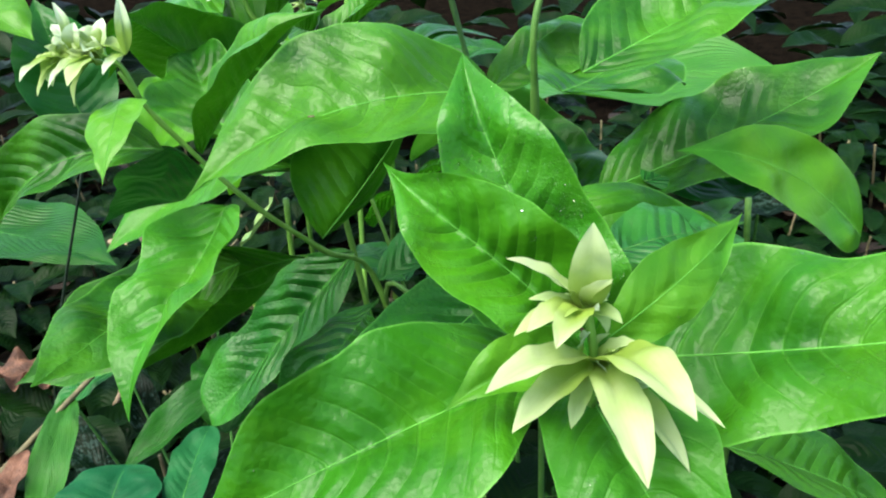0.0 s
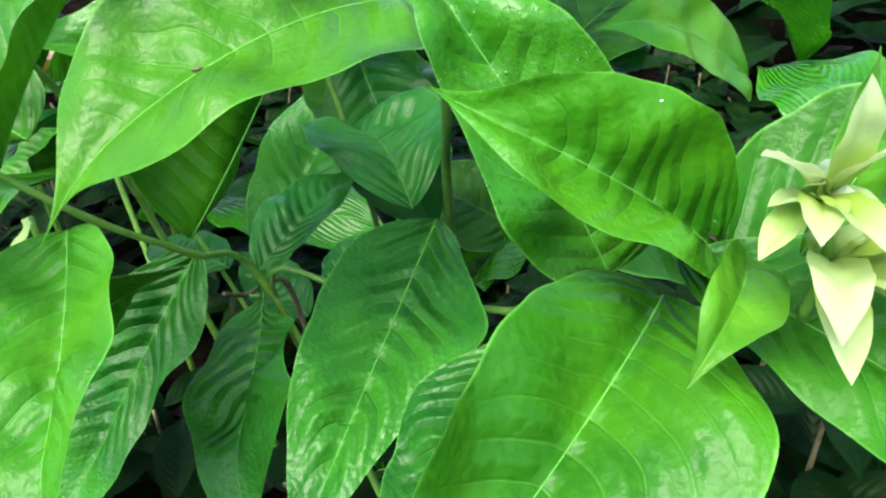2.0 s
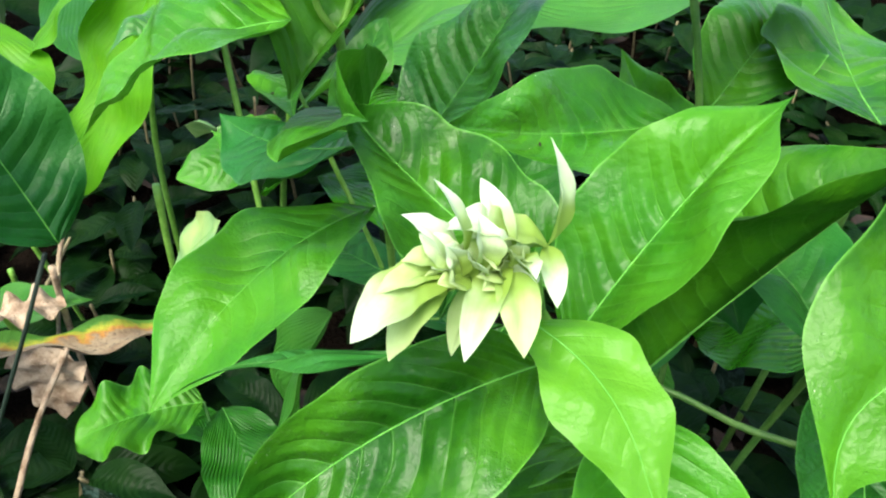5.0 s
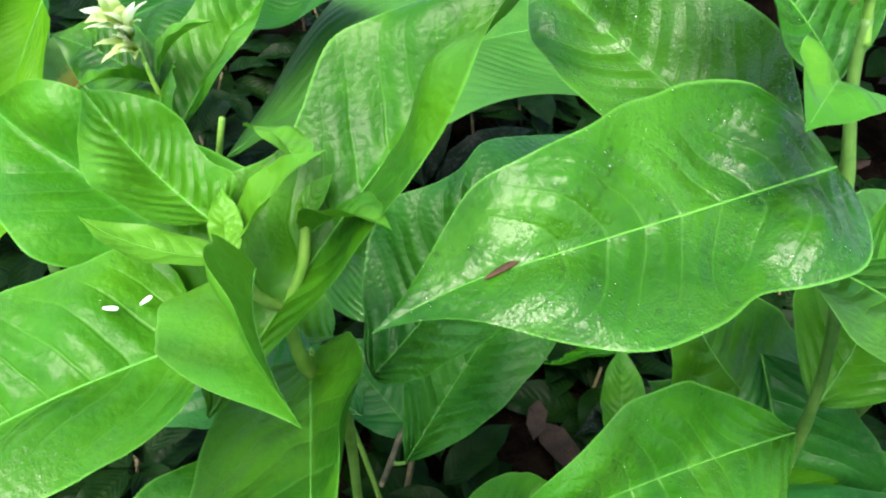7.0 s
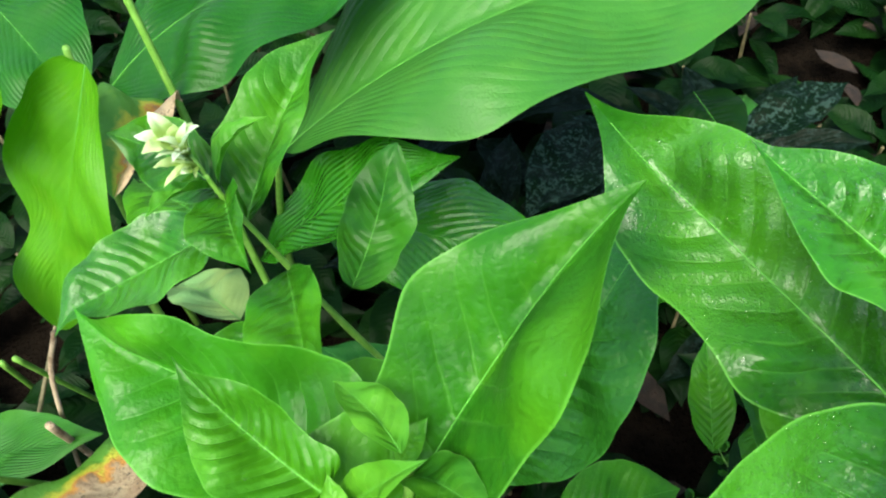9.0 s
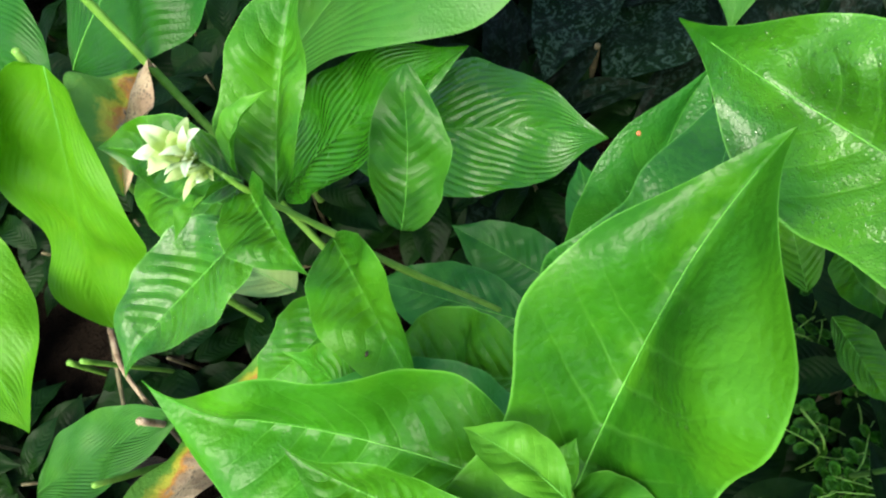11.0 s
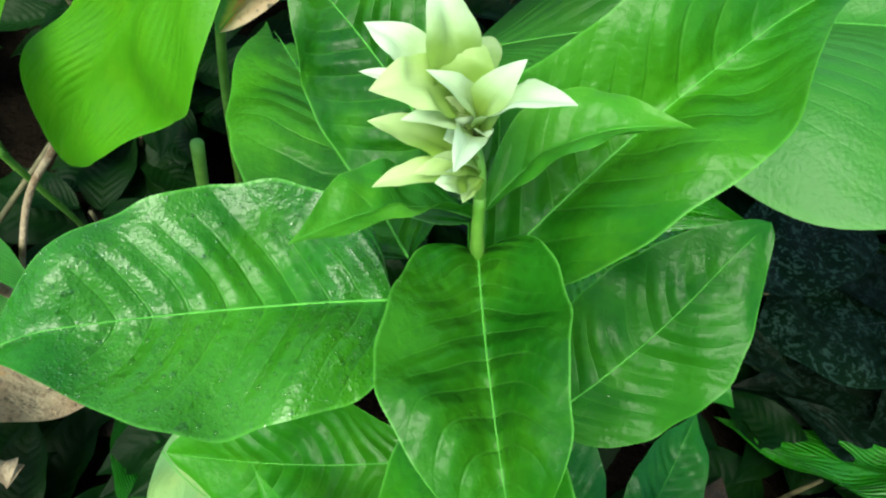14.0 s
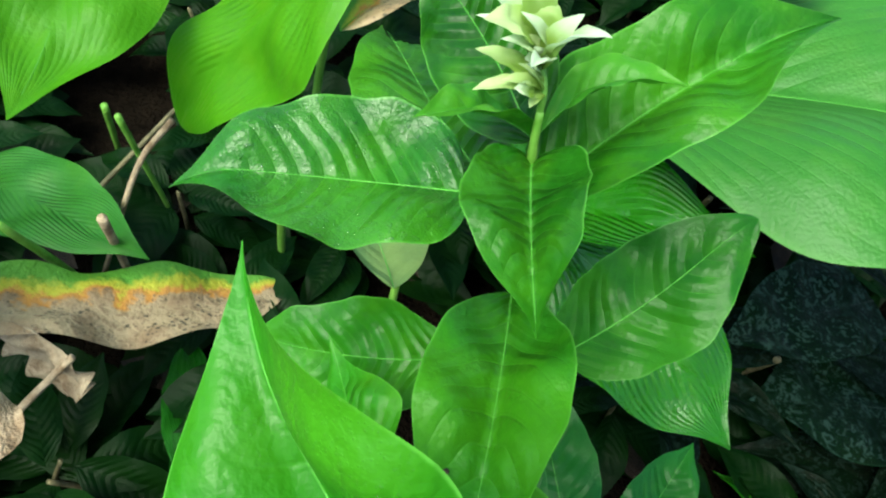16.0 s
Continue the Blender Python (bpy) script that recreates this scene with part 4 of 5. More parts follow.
bract(head, BRACT_GREEN, (-0.1422, 0.8044, 0.6195), (-0.151, 0.8065, 0.6292), 0.0027, 0, 24, 0.002)
bract(head, BRACT_GREEN, (-0.1402, 0.7992, 0.6159), (-0.1526, 0.7933, 0.6301), 0.0015, 0, 24, 0.001)


shrub = thing("flowering_shrub", "low leafy green shrub with narrow wavy leaves", "shrub", "flowering shrubs")
stem(shrub, [(0.012, 0.74, -0.02), (0.016, 0.73, 0.15), (0.008, 0.715, 0.264), (-0.018, 0.693, 0.288), (-0.039, 0.668, 0.301), (-0.06, 0.64, 0.33)], 0.0036, 0.002, STEM_BROWN, nodes=(2, 3, 4))
stem(shrub, [(-0.039, 0.668, 0.301), (-0.033, 0.666, 0.298), (-0.027, 0.665, 0.297)], 0.0018, 0.0014)
leaf(shrub, SHADE, (0.023, 0.734, 0.196), (-0.02, 0.87, 0.231), 0.0036, -0.0002, 0.0366, -9, 7, droop=0.0013)
leaf(shrub, SHADE, (0.061, 0.731, 0.192), (0.124, 0.827, 0.226), 0.0066, -0.0007, 0.0297, 3, 19, droop=0.0026, twist=-1)
leaf(shrub, DEEP, (-0.0272, 0.6646, 0.2966), (0.1362, 0.7181, 0.4796), 0.0079, -0.0011, 0.0532, 13, 25, droop=-0.0067, twist=-19.5, shape=(1.01, 0.94, 0.47), hook=-0.0186, left=(-0.06, -0, -0.04), right=(-0.02, 0.02, 0.02))
leaf(shrub, MATURE, (0.112, 0.576, 0.344), (0.156, 0.646, 0.377), 0.0027, -0.0005, 0.0186, 2, 14)
leaf(shrub, MATURE, (0.187, 0.491, 0.382), (0.123, 0.59, 0.417), 0.0045, 0.0015, 0.0416, -28, 4, droop=-0.0012, twist=3)
leaf(shrub, MATURE, (0.197, 0.583, 0.305), (0.123, 0.529, 0.359), 0.0032, -0.0012, 0.0277, 44, 2, twist=-8)
leaf(shrub, MATURE, (0.113, 0.552, 0.333), (0.107, 0.48, 0.282), 0.0023, 0.0007, 0.0195, -5, 12)
leaf(shrub, MATURE, (-0.009, 0.607, 0.269), (0.105, 0.578, 0.255), 0.0076, -0.0002, 0.0366, 6, 13, droop=0.0008)


# ---- broad-leaved herbs ----
ginger = thing("broad_leaved_herb", "tall herb with long pleated bright green leaves", "herb", "broad-leaved herbs")
stem(ginger, [(-0.1, 1.12, -0.02), (-0.09, 1.08, 0.2), (-0.067, 1.0, 0.43)], 0.006, 0.003)
leaf(ginger, GINGER, (-0.0509, 1.0964, 0.315), (0.4905, 0.8941, 0.4852), 0.0583, -0.0095, 0.1724, 1.6, 12.8, droop=0.0441, twist=-35.8, shape=(0.8, 0.98, 0.42), right=(0, -0.01, -0.02), pleats=17, wave=0.04, cols=40)
leaf(ginger, GINGER_WET, (-0.0471, 1.0342, 0.2433), (0.1776, 0.8362, 0.1945), 0.0143, -0.01, 0.0815, 5.2, -0, droop=-0.0007, twist=-16.9, shape=(0.79, 0.94, 0.4), hook=-0.0026, left=(0, -0.01, 0.02), right=(-0.01, 0.03, -0.01), pleats=15, wave=0.05, cols=40)
leaf(ginger, GINGER_WET, (-0.119, 1.055, 0.216), (0.074, 0.89, 0.413), 0.0148, -0.0019, 0.0656, 6, 17, droop=-0.0121, twist=-7, pleats=15, wave=0.04, cols=40)
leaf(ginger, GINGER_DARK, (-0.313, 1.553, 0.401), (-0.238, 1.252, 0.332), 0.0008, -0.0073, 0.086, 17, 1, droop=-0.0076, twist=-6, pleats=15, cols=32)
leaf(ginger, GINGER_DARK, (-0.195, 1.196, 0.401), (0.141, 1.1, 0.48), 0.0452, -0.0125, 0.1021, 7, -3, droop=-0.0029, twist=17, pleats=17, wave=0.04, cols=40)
leaf(ginger, YELLOWING, (-0.215, 0.964, 0.468), (-0.139, 1.099, 0.427), 0.017, -0.0009, 0.0472, 8, 41, droop=0.0012, pleats=11, wave=0.1, cols=28, rib=RIB)


ginger = thing("broad_leaved_herb", "herb with broad yellowish green pleated leaves", "herb", "broad-leaved herbs")
stem(ginger, [(-0.25, 1.15, -0.02), (-0.24, 1.12, 0.3), (-0.193, 1.04, 0.56)], 0.005, 0.003)
leaf(ginger, GINGER_LIGHT, (-0.1843, 1.0107, 0.5592), (-0.3413, 0.9858, 0.3206), -0.0017, 0.0015, 0.056, -21.9, 7, droop=0.0275, twist=27, shape=(0.35, 0.65, 0), hook=0.0008, left=(-0.14, -0.2, -0.14), right=(0.13, 0.14, -0.14), pleats=15, wave=0.05, cols=40)
leaf(ginger, GINGER_LIGHT, (-0.4145, 1.1657, 0.469), (-0.391, 0.8968, 0.4091), 0.0014, -0.0124, 0.0707, -8.3, 9.9, droop=-0.0163, twist=14, shape=(0.71, 0.96, 0.42), hook=-0.0006, pleats=13, wave=0.05, cols=32)
leaf(ginger, GINGER_LIGHT, (-0.226, 1.018, 0.604), (-0.364, 1.138, 0.417), -0.0074, -0.0002, 0.0527, -28, -1, droop=-0.0046, twist=-9, pleats=13, wave=0.05, cols=32)


ginger = thing("broad_leaved_herb", "low herb with short pleated green leaves", "herb", "broad-leaved herbs")
stem(ginger, [(-0.42, 0.96, -0.02), (-0.43, 0.93, 0.15), (-0.44, 0.9, 0.28)], 0.005, 0.003)
leaf(ginger, GINGER, (-0.584, 1.033, 0.122), (-0.349, 0.922, 0.216), 0.0119, -0.0008, 0.0482, -1, 13, droop=-0.0025, twist=-8, pleats=13, wave=0.04, cols=32)
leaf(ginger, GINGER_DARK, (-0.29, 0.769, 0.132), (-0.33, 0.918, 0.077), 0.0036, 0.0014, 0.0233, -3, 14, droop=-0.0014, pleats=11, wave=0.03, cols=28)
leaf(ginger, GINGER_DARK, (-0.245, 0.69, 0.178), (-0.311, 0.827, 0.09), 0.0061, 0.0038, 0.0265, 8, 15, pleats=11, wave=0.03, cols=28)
leaf(ginger, GINGER, (-0.144, 0.605, 0.403), (-0.174, 0.612, 0.227), 0.0185, 0.0022, 0.05, -4, 23, droop=0.0096, pleats=11, wave=0.05, cols=28)
leaf(ginger, PALE_UNDER, (-0.164, 0.809, 0.453), (-0.199, 0.902, 0.408), 0.0055, 0.0006, 0.0298, 16, 19)
leaf(ginger, PALE_UNDER, (-0.25, 0.799, 0.332), (-0.2, 0.755, 0.403), 0.0014, 0.0025, 0.0354, 28, 6, droop=-0.0023, twist=-12)
leaf(ginger, GINGER_DARK, (-0.711, 0.892, 0.328), (-0.407, 0.751, 0.324), 0.0107, -0.0014, 0.0757, 2, 12, droop=-0.0062, twist=-3, pleats=13, cols=32)


ginger = thing("broad_leaved_herb", "herb with wet pleated green leaves behind the shrubs", "herb", "broad-leaved herbs")
stem(ginger, [(0.3, 0.55, -0.02), (0.28, 0.52, 0.3), (0.25, 0.5, 0.5)], 0.004, 0.0025, STEM_SHADE)
leaf(ginger, GINGER_WET, (0.358, 0.319, 0.461), (0.463, 0.491, 0.468), 0.0215, 0.0013, 0.053, -4, 3, droop=0.0132, twist=3, pleats=13, wave=0.06, cols=32)
leaf(ginger, GINGER_WET, (0.349, 0.476, 0.592), (0.489, 0.493, 0.453), 0.0114, 0.0006, 0.0494, 14, 18, droop=0.002, twist=-2, pleats=13, wave=0.05, cols=32)
leaf(ginger, GINGER_WET, (0.177, 0.397, 0.472), (0.158, 0.533, 0.331), 0.0027, -0.0011, 0.0508, -33, 6, twist=-2, pleats=13, wave=0.05, cols=32)
# dimmed as if shaded, by the near-black undergrowth colour
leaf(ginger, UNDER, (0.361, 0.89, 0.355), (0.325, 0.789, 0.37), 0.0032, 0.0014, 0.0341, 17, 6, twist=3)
leaf(ginger, GINGER_WET, (0.442, 0.739, 0.189), (0.239, 0.852, 0.058), -0.0075, -0.0038, 0.0475, 35, 3, droop=-0.006, pleats=13, wave=0.05, cols=32)
leaf(ginger, GINGER, (0.448, 0.886, 0.309), (0.293, 0.789, 0.297), 0.012, 0.0, 0.036, 0, 10, droop=0.01, pleats=13, wave=0.05, cols=32)
stem(ginger, [(0.47, 0.91, -0.02), (0.46, 0.9, 0.15), (0.448, 0.886, 0.309)], 0.003, 0.002, STEM_SHADE)


mottled = thing("mottled_herb", "low herb with dark leaves mottled in grey green, darkened further for shade", "herb", "mottled herbs")
stem(mottled, [(0.3, 1.0, -0.02), (0.3, 0.98, 0.06), (0.3, 0.97, 0.12)], 0.006, 0.004, STEM_BROWN)
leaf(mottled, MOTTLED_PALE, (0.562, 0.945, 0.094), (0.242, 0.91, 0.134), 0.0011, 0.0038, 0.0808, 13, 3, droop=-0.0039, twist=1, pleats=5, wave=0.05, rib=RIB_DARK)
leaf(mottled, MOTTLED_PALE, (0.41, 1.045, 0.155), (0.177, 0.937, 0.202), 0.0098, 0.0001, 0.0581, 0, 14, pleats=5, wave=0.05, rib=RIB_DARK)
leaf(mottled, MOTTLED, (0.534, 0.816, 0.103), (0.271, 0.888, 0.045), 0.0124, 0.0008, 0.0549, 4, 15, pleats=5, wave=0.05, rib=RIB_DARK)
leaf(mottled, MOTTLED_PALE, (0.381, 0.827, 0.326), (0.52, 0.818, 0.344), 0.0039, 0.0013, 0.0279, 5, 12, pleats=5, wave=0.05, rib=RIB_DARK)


ginger = thing("broad_leaved_herb", "herb with dull green leaves in half shade", "herb", "broad-leaved herbs")
stem(ginger, [(-0.5, 0.62, -0.02), (-0.44, 0.61, 0.25), (-0.3, 0.56, 0.545)], 0.0018, 0.0012, RIB_DARK)
leaf(ginger, SHADE, (-0.292, 0.559, 0.55), (-0.331, 0.606, 0.662), 0.0063, -0.0004, 0.0387, -4, 14)
leaf(ginger, YOUNG, (-0.39, 0.576, 0.684), (-0.293, 0.521, 0.643), 0.0032, 0.0007, 0.0303, 5, 12, droop=-0.0012)


herb = thing("bedding_herb", "low herb with rounded bluish and pleated green leaves", "herb", "bedding herbs")
leaf(herb, MATURE, (-0.252, 0.633, 0.317), (-0.35, 0.636, 0.314), 0.008, 0.0, 0.0377, 0, 10, shape=(0.5, 0.45, 0.05), wave=0.13)
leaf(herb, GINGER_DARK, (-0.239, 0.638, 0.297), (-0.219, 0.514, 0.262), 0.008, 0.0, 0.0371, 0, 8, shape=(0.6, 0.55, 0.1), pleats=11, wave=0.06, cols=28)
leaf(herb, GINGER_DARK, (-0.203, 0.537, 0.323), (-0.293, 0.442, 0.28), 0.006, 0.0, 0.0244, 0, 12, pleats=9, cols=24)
leaf(herb, TEAL, (-0.273, 0.35, 0.284), (-0.272, 0.425, 0.312), 0.006, 0.0, 0.042, 0, 10, shape=(0.5, 0.42, 0.0), wave=0.05)
leaf(herb, TEAL, (-0.218, 0.376, 0.291), (-0.211, 0.463, 0.317), 0.006, 0.0, 0.0202, 0, 10, shape=(0.5, 0.45, 0.0), wave=0.05)
leaf(herb, GINGER, (-0.37, 0.528, 0.303), (-0.34, 0.374, 0.264), 0.006, 0.0, 0.0185, 0, 10, shape=(0.5, 0.7, 0.2), pleats=7, cols=20)
leaf(herb, SHADE, (-0.336, 0.576, 0.306), (-0.406, 0.531, 0.269), 0.006, 0.0, 0.0223, 0, 10)
stem(herb, [(-0.24, 0.5, -0.02), (-0.247, 0.58, 0.162), (-0.252, 0.633, 0.317)], 0.0018, 0.0012, RIB_SHADE)
stem(herb, [(-0.24, 0.5, -0.02), (-0.239, 0.583, 0.15), (-0.239, 0.638, 0.297)], 0.0018, 0.0012, RIB_SHADE)
stem(herb, [(-0.24, 0.5, -0.02), (-0.218, 0.522, 0.166), (-0.203, 0.537, 0.323)], 0.0018, 0.0012, RIB_SHADE)
stem(herb, [(-0.24, 0.5, -0.02), (-0.26, 0.41, 0.142), (-0.273, 0.35, 0.284)], 0.0018, 0.0012, RIB_SHADE)
stem(herb, [(-0.24, 0.5, -0.02), (-0.227, 0.426, 0.147), (-0.218, 0.376, 0.291)], 0.0018, 0.0012, RIB_SHADE)
stem(herb, [(-0.24, 0.5, -0.02), (-0.318, 0.517, 0.154), (-0.37, 0.528, 0.303)], 0.0018, 0.0012, RIB_SHADE)
stem(herb, [(-0.24, 0.5, -0.02), (-0.298, 0.546, 0.156), (-0.336, 0.576, 0.306)], 0.0018, 0.0012, RIB_SHADE)
stem(herb, [(-0.343, 0.561, 0.32), (-0.376, 0.502, 0.299), (-0.408, 0.443, 0.279)], 0.0026, 0.003, STEM_BROWN)


mottled = thing("mottled_herb", "low herb with narrow dark leaves striped in grey green, darkened further for shade", "herb", "mottled herbs")
stem(mottled, [(-0.32, 0.563, -0.02), (-0.32, 0.563, 0.114), (-0.32, 0.563, 0.19)], 0.004, 0.002, STEM_BROWN)
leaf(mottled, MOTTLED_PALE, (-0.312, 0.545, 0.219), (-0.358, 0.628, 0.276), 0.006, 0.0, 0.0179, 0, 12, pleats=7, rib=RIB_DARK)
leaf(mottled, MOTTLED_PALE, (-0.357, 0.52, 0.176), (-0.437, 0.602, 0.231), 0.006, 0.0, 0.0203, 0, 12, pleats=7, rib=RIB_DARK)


dead = thing("dead_leaf", "crumpled dry brown leaf caught between green leaves", "leaf", "dead leaves")
leaf(dead, DRY, (-0.337, 0.732, 0.37), (-0.399, 0.733, 0.369), 0.006, 0.0, 0.0219, 10, 10, rib=None, name="blade", wave=0.2, shape=(0.4, 0.5, 0.1))
dead = thing("dead_leaf", "reddish brown rotting leaf lying in the bed", "leaf", "dead leaves")
leaf(dead, RUST, (-0.456, 0.666, 0.22), (-0.562, 0.652, 0.233), 0.01, 0.0, 0.0314, 5, 14, rib=None, name="blade", wave=0.22, shape=(0.4, 0.5, 0.1))
dead = thing("dead_leaf", "long dry tan leaf hanging at a stalk", "leaf", "dead leaves")
leaf(dead, RUST, (-0.387, 0.472, 0.289), (-0.374, 0.384, 0.279), 0.006, 0.0, 0.0123, 0, 18, rib=None, name="blade", wave=0.12)


# ---- more mottled herbs ----
for k, (x, y, turn) in enumerate([(0.42, 0.72, 0.4), (0.55, 0.95, 1.9), (0.28, 1.22, 2.6), (0.16, 0.98, 0.9), (-0.33, 0.42, 1.2)]):
    rng = np.random.default_rng(70 + k)
    mottled = thing("mottled_herb", "low herb with dark leaves mottled in grey green, darkened further for shade", "herb", "mottled herbs")
    stem(mottled, [(x, y, -0.02), (x, y, 0.03), (x, y, 0.07)], 0.006, 0.004, STEM_BROWN)
    for j in range(7):
        d, size = turn + j * 0.93, rng.uniform(0.16, 0.24)
        rise = rng.uniform(0.15, 0.5)
        way = np.array([math.cos(d) * math.cos(rise), math.sin(d) * math.cos(rise), math.sin(rise)])
        foot = np.array([x, y, 0.06]) + way * 0.02
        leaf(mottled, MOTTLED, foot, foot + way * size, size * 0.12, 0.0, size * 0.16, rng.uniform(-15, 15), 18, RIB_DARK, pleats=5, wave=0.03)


# ---- dead leaf and bare stalks ----
dead = thing("dead_leaf", "dying leaf, green edge turning orange and dry spotted brown", "leaf")
leaf(dead, AUTUMN, (-0.48, 0.842, 0.252), (-0.246, 0.966, 0.103), -0.0027, 0.0122, 0.0447, -14, 12, droop=-0.0163, twist=-14, rib=DRY, name="blade", wave=0.1, pleats=5, shape=(0.3, 0.45, 0.2))
leaf(dead, DRY, (-0.397, 0.833, 0.246), (-0.401, 0.823, 0.145), 0.001, -0.0011, 0.0382, -1, 5, droop=-0.0024, twist=-1, rib=None, name="torn_flap", wave=0.12, pleats=3, shape=(0.35, 0.9, 0.2))
for line, r, material, label in [
    ([(-0.47, 1.14, 0.13), (-0.475, 1.15, 0.06), (-0.48, 1.16, -0.02)], 0.004, STEM, "cut pale green stalk"),
    ([(-0.47, 1.022, 0.095), (-0.45, 1.051, 0.11), (-0.4, 1.1236, 0.146), (-0.385, 1.146, 0.157)], 0.003, STEM_BROWN, "dry brown fallen stalk"),
    ([(-0.47, 0.74, 0.1), (-0.42, 0.783, 0.184), (-0.371, 0.821, 0.245)], 0.0035, DRY, "dry grey bent stalk"),
    ([(-0.351, 1.026, 0.275), (-0.38, 1.0, 0.23), (-0.42, 0.96, 0.1)], 0.003, DRY, "dry brown thin stalk"),
    ([(-0.414, 1.0575, 0.225), (-0.405, 1.066, 0.14), (-0.397, 1.075, 0.059), (-0.392, 1.08, -0.02)], 0.0032, STEM, "cut pale green stalk"),
    ([(-0.375, 0.921, 0.276), (-0.39, 0.95, 0.15), (-0.4, 0.97, -0.02)], 0.004, DRY, "cut stalk with a dry end"),
    ([(-0.252, 1.021, 0.29), (-0.26, 1.03, 0.15), (-0.26, 1.04, -0.02)], 0.005, STEM, "cut pale green stalk"),
    ([(-0.134, 0.93, -0.02), (-0.135, 1.02, 0.25), (-0.135, 1.06, 0.38), (-0.135, 1.15, 0.66)], 0.0045, STEM, "tall smooth green stalk among broad leaves"),
]:
    tagged(part("stalk", tube(bowed(line), np.linspace(r, r * 0.8, 6 * len(line) - 5), 9), material, None), label, "stalk", "stalks")


# ---- small things lying on leaves ----
def speck(name, place, size, long, turn, material, label, category):
    bm = bmesh.new()
    bmesh.ops.create_icosphere(bm, subdivisions=2, radius=1.0)
    for x in bm.verts:
        x.co = Vector((x.co.x * long, x.co.y * size * (1 + 0.3 * x.co.x), x.co.z * size * 0.6))
    bmesh.ops.transform(bm, matrix=pose(*place, 0, -4, turn), verts=bm.verts)
    return tagged(part(name, bm, material, None), label, category)


def drops():
    """Flattened beads of water, each on its own spot of a leaf."""
    points, faces = [], []
    for at, way, r in DROPS:
        x = way.orthogonal().normalized()
        y = way.cross(x)
        k = len(points)
        for out, up in ((1.0, -0.05), (0.82, 0.22), (0.45, 0.38)):
            points += [at + (x * math.cos(t) + y * math.sin(t)) * r * out + way * r * up for t in (0.0, 1.047, 2.094, 3.142, 4.189, 5.236)]
        points.append(at + way * r * 0.44)
        for ring in (0, 6):
            faces += [(k + ring + j, k + ring + (j + 1) % 6, k + ring + 6 + (j + 1) % 6, k + ring + 6 + j) for j in range(6)]
        faces += [(k + 12 + j, k + 12 + (j + 1) % 6, k + 18) for j in range(6)]
    me = bpy.data.meshes.new("water_drops")
    me.from_pydata(points, [], faces)
    me.polygons.foreach_set("use_smooth", [True] * len(me.polygons))
    m, add = graph("water_bead")
    gloss = add("BsdfGlossy", {"Color": (1, 1, 1, 1), "Roughness": 0.04})
    finish(add, add("MixShader", {0: add("Fresnel", {"IOR": 1.36}), 1: add("BsdfTransparent"), 2: gloss}))
    me.materials.append(m)
    return tagged(new("water_drops", me), "small clear water drops beaded on green leaves", "water drops", kind="stuff")


drops()
WHITE = plain_material("insect_white", (0.7, 0.72, 0.68), (0.85, 0.86, 0.82), 300.0, 0.5, 0.2)
RED = plain_material("petal_red", (0.4, 0.1, 0.03), (0.55, 0.2, 0.08), 200.0, 0.6, 0.3)
speck("twig", (-0.1004, 0.4966, 0.7082), 0.0009, 0.0056, 8, TWIG, "tiny brown twig lying on a wet leaf", "twig")
speck("bud", (0.0490, 0.1666, 0.6133), 0.0007, 0.0022, 80, ROT, "tiny dark red bud beside a stem", "bud")
speck("seed", (-0.0494, 0.285, 0.6488), 0.0009, 0.0019, -20, STEM_BROWN, "tiny brown seed stuck on a leaf", "seed")
speck("cocoon", (-0.182, 0.565, 0.6615), 0.0008, 0.0024, -30, WHITE, "tiny white cocoon on a leaf", "cocoon")
speck("cocoon", (-0.1725, 0.5657, 0.66), 0.0008, 0.0022, 25, WHITE, "tiny white cocoon on a leaf", "cocoon")
speck("grain", (0.0297, 0.167, 0.6549), 0.0003, 0.0004, 0, WHITE, "tiny white grain on a leaf", "grain")
speck("petal_scrap", (0.0797, 0.7188, 0.46), 0.0022, 0.0042, 60, RED, "small orange scrap of petal on a leaf", "petal")
speck("scar", (-0.1485, 0.7009, 0.5424), 0.001, 0.0017, 30, ROT, "small brown scar on a leaf blade", "scar")
speck("grain", (-0.068, 0.4641, 0.6107), 0.0007, 0.002, 60, ROT, "tiny dark grain on a leaf", "grain")


# ---- ground cover ----
def leaflet(size):
    bm, mid, n = blade((0, 0, 0), (size, 0, 0.1 * size), 0.04 * size, 0.0, size * 0.36, 0.0, 14, 0.02, rows=8, cols=6, shape=(0.5, 0.5, 0.0))
    return bm


def ground_cover(x, y, z, seed):
    """A creeping plant: wiry stalks, each with rounded leaflets in pairs."""
    rng = np.random.default_rng(seed)
    herb = thing("creeping_herb", "small creeping herb with paired rounded green leaflets", "herb", "creeping herbs")
    for k in range(5):
        d = rng.uniform(0, 6.3)
        way = np.array([math.cos(d), math.sin(d), 0.25])
        foot = np.array([x, y, z])
        stem(herb, [(x, y, -0.02), foot + way * 0.01, foot + way * 0.05], 0.0009, 0.0006)
        for j in range(3):
            for side in (-1, 1):
                at = foot + way * (0.022 + 0.012 * j)
                ob = part("leaflet", leaflet(rng.uniform(0.011, 0.015)), MATURE, herb)
                ob.matrix_world = pose(*at, rng.uniform(-12, 12), rng.uniform(-15, 5), math.degrees(d) + side * rng.uniform(55, 75))
    return herb


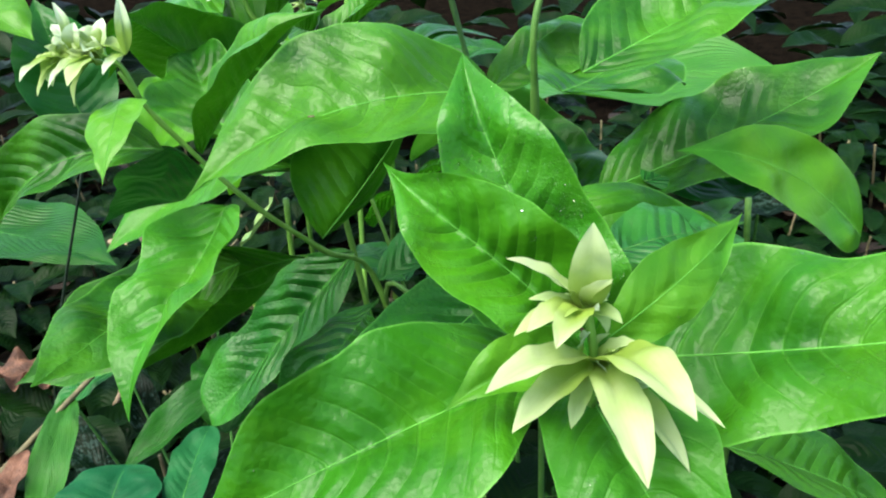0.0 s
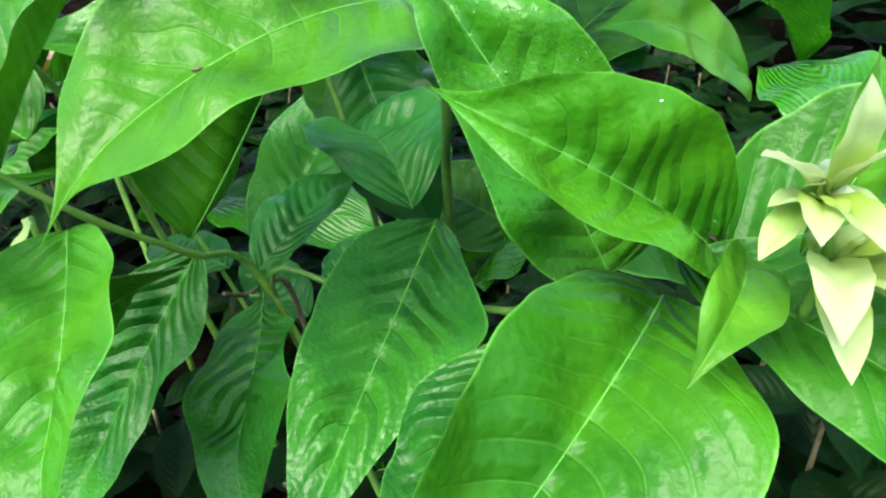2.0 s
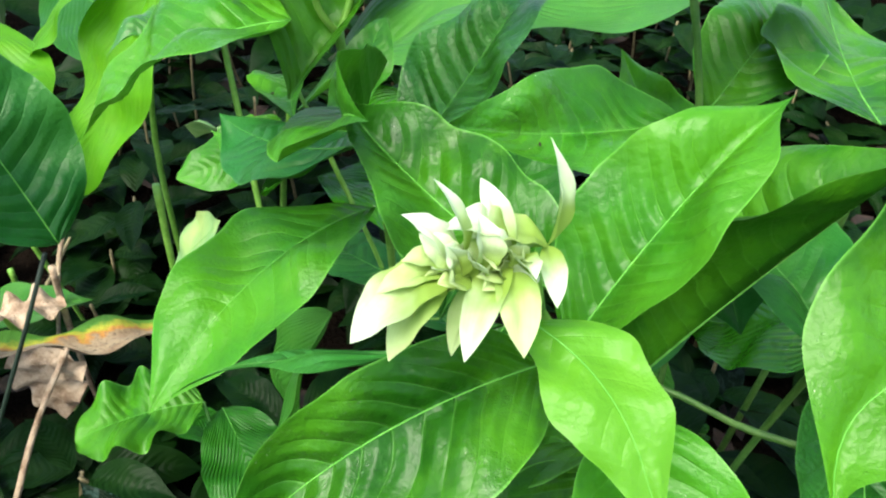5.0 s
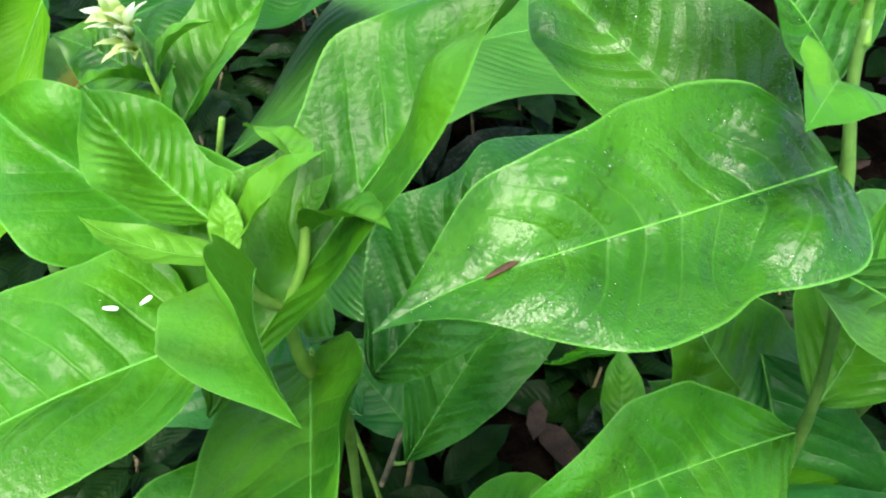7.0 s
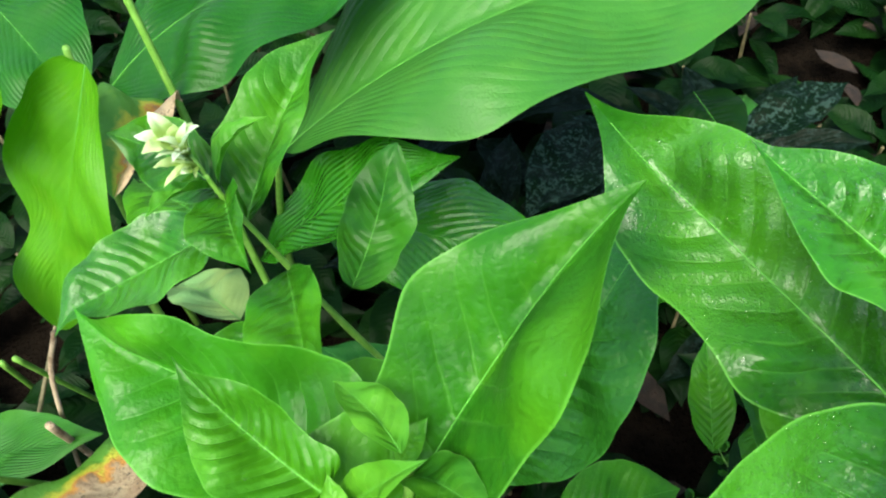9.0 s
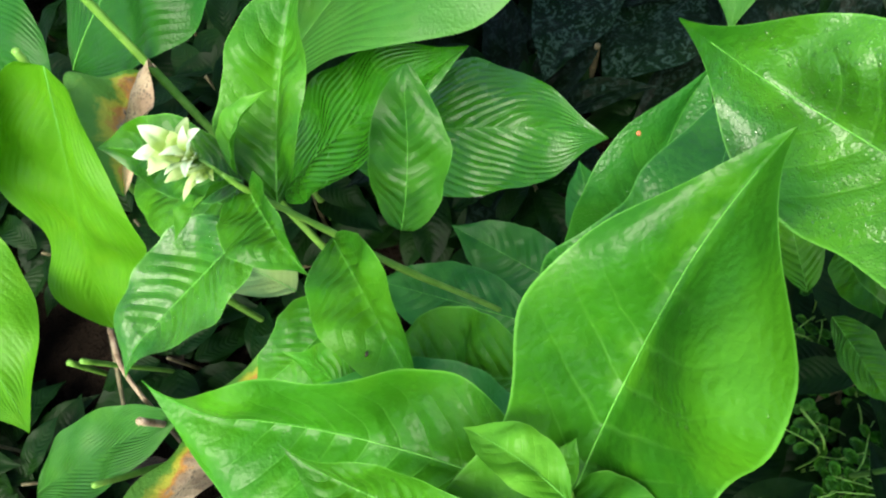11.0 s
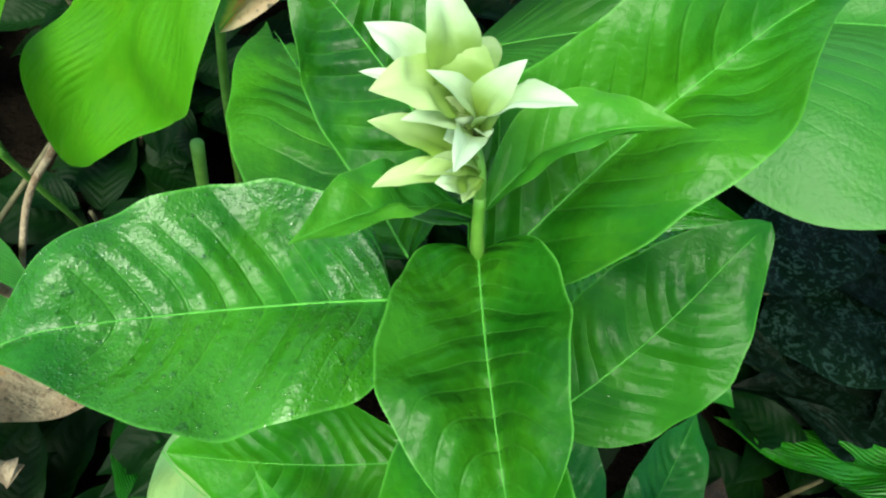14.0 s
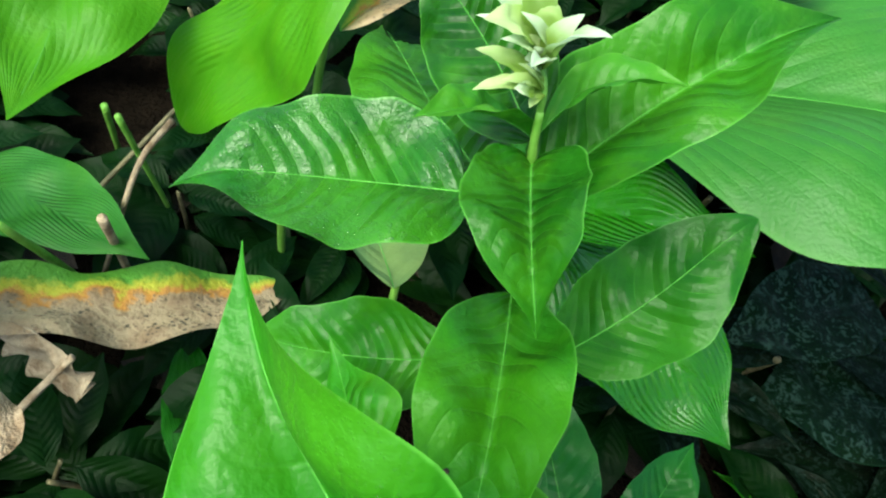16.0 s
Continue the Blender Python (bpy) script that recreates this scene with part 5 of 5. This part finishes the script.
for k, (x, y, z) in enumerate([(0.056, 0.450, 0.198), (0.093, 0.439, 0.176), (0.068, 0.471, 0.186), (0.077, 0.419, 0.188), (0.109, 0.457, 0.142), (0.163, 0.535, 0.14), (0.2, 0.56, 0.12)]):
    ground_cover(x, y, z, 40 + k)


# ---- undergrowth ----
def low_shrub(x, y, top, seed, long=0.115, tiers=5):
    """A low bush below, shade in its leaf colour: stem with crossed leaf pairs."""
    rng = np.random.default_rng(seed)
    bush = thing("low_shrub", "low green leafy shrub with deep shade in its leaf colour", "shrub", "low shrubs")
    lean = rng.uniform(-0.05, 0.05, 2)
    head = np.array([x + lean[0], y + lean[1], top])
    foot = np.array([x, y, -0.02])
    stem(bush, [foot, (foot + head) / 2 + rng.uniform(-0.01, 0.01, 3), head], 0.0035, 0.002, STEM_BROWN)
    turn = rng.uniform(0, 6.3)
    for k in range(tiers):
        f = 0.3 + 0.7 * k / (tiers - 1)
        at = foot + (head - foot) * f
        for side in (0, math.pi):
            d = turn + k * 1.57 + side + rng.uniform(-0.25, 0.25)
            size = long * rng.uniform(0.8, 1.2) * (1.1 - 0.35 * f)
            drop = rng.uniform(-0.35, 0.25)
            way = np.array([math.cos(d) * math.cos(drop), math.sin(d) * math.cos(drop), math.sin(drop)])
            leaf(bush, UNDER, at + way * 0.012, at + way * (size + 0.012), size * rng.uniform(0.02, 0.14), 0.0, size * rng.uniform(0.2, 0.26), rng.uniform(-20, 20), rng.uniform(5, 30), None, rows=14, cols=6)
    return bush


spots = random.Random(5)
for gx in range(-7, 8):
    for gy in range(-2, 13):
        x, y = gx * 0.145 + spots.uniform(-0.065, 0.065), gy * 0.145 + spots.uniform(-0.065, 0.065)
        top = spots.uniform(0.16, 0.32)
        if y > 0.62:
            top = spots.uniform(0.06, 0.17)
        if y > 1.22:
            top = spots.uniform(0.12, 0.25)
        if x > 0.2 and 0.62 < y < 1.3:
            top = spots.uniform(0.06, 0.12)
        low_shrub(x, y, top, 500 + gx * 31 + gy, 0.13)
taken = []
while len(taken) < 190:
    t, r = spots.uniform(0, 2 * math.pi), spots.uniform(0.75, 2.7)
    x, y = 0.05 + 1.25 * r * math.cos(t), 0.6 + r * math.sin(t) * (0.85 + 0.15 * math.sin(3 * t))
    if -0.95 < x < 1.1 and -0.35 < y < 1.75:
        continue
    if any((x - p) ** 2 + (y - q) ** 2 < 0.03 for p, q in taken):
        continue
    taken.append((x, y))

far_points, far_faces, far_uv = [], [], []
for k, (x, y) in enumerate(taken):
    rng = np.random.default_rng(900 + k)
    r = math.hypot(x, y - 0.6)
    top, long, turn = (0.18 + 0.17 * r) * rng.uniform(0.7, 1.2), 0.14 + 0.05 * r, rng.uniform(0, 6.3)
    for tier in range(5):
        f = 0.3 + 0.175 * tier
        for side in (0, math.pi):
            d, drop, size = turn + tier * 1.57 + side + rng.uniform(-0.3, 0.3), rng.uniform(-0.35, 0.25), long * rng.uniform(0.8, 1.2) * (1.1 - 0.35 * f)
            way = np.array([math.cos(d) * math.cos(drop), math.sin(d) * math.cos(drop), math.sin(drop)])
            foot = np.array([x, y, top * f]) + way * 0.012
            bm, mid, n = blade(foot, foot + way * size, size * 0.08, 0.0, size * 0.23, rng.uniform(-20, 20), 18, rows=10, cols=4)
            layer = bm.loops.layers.uv.active
            start = len(far_points)
            bm.verts.index_update()
            far_points += [tuple(p.co) for p in bm.verts]
            for face in bm.faces:
                far_faces.append([start + lp.vert.index for lp in face.loops])
                far_uv += [tuple(lp[layer].uv) for lp in face.loops]
            bm.free()
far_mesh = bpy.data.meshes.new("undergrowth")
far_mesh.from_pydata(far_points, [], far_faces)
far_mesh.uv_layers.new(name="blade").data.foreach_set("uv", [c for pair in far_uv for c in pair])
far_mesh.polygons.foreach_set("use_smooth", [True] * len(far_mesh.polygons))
# the far bushes too carry their shade in this near-black green
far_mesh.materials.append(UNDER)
tagged(new("undergrowth", far_mesh), "dense green leafy undergrowth round the bed, coloured for deep shade", "undergrowth", kind="stuff")


def litter():
    bm = bmesh.new()
    rnd = random.Random(8)
    for _ in range(260):
        x, y, t, size = rnd.gauss(0.05, 1.0), rnd.gauss(0.7, 1.0), rnd.uniform(0, 6.3), rnd.uniform(0.02, 0.05)
        z = 0.035 + rnd.uniform(0, 0.02)
        c, s = math.cos(t), math.sin(t)
        ring = [(-1, 0, 0), (-0.4, 0.38, 0.1), (0.3, 0.4, 0.12), (1, 0, 0.05), (0.3, -0.4, 0.16), (-0.4, -0.38, 0.04)]
        low = [bm.verts.new((x + size * (c * p - s * q), y + size * (s * p + c * q), z + size * h * rnd.uniform(0.3, 2))) for p, q, h in ring]
        bm.faces.new((low[0], low[1], low[2], low[3]))
        bm.faces.new((low[0], low[3], low[4], low[5]))
    return bm


tagged(part("leaf_litter", litter(), ROT, None), "scattered brown rotting leaves on soil, darkened for deep shade", "leaf litter", kind="stuff")
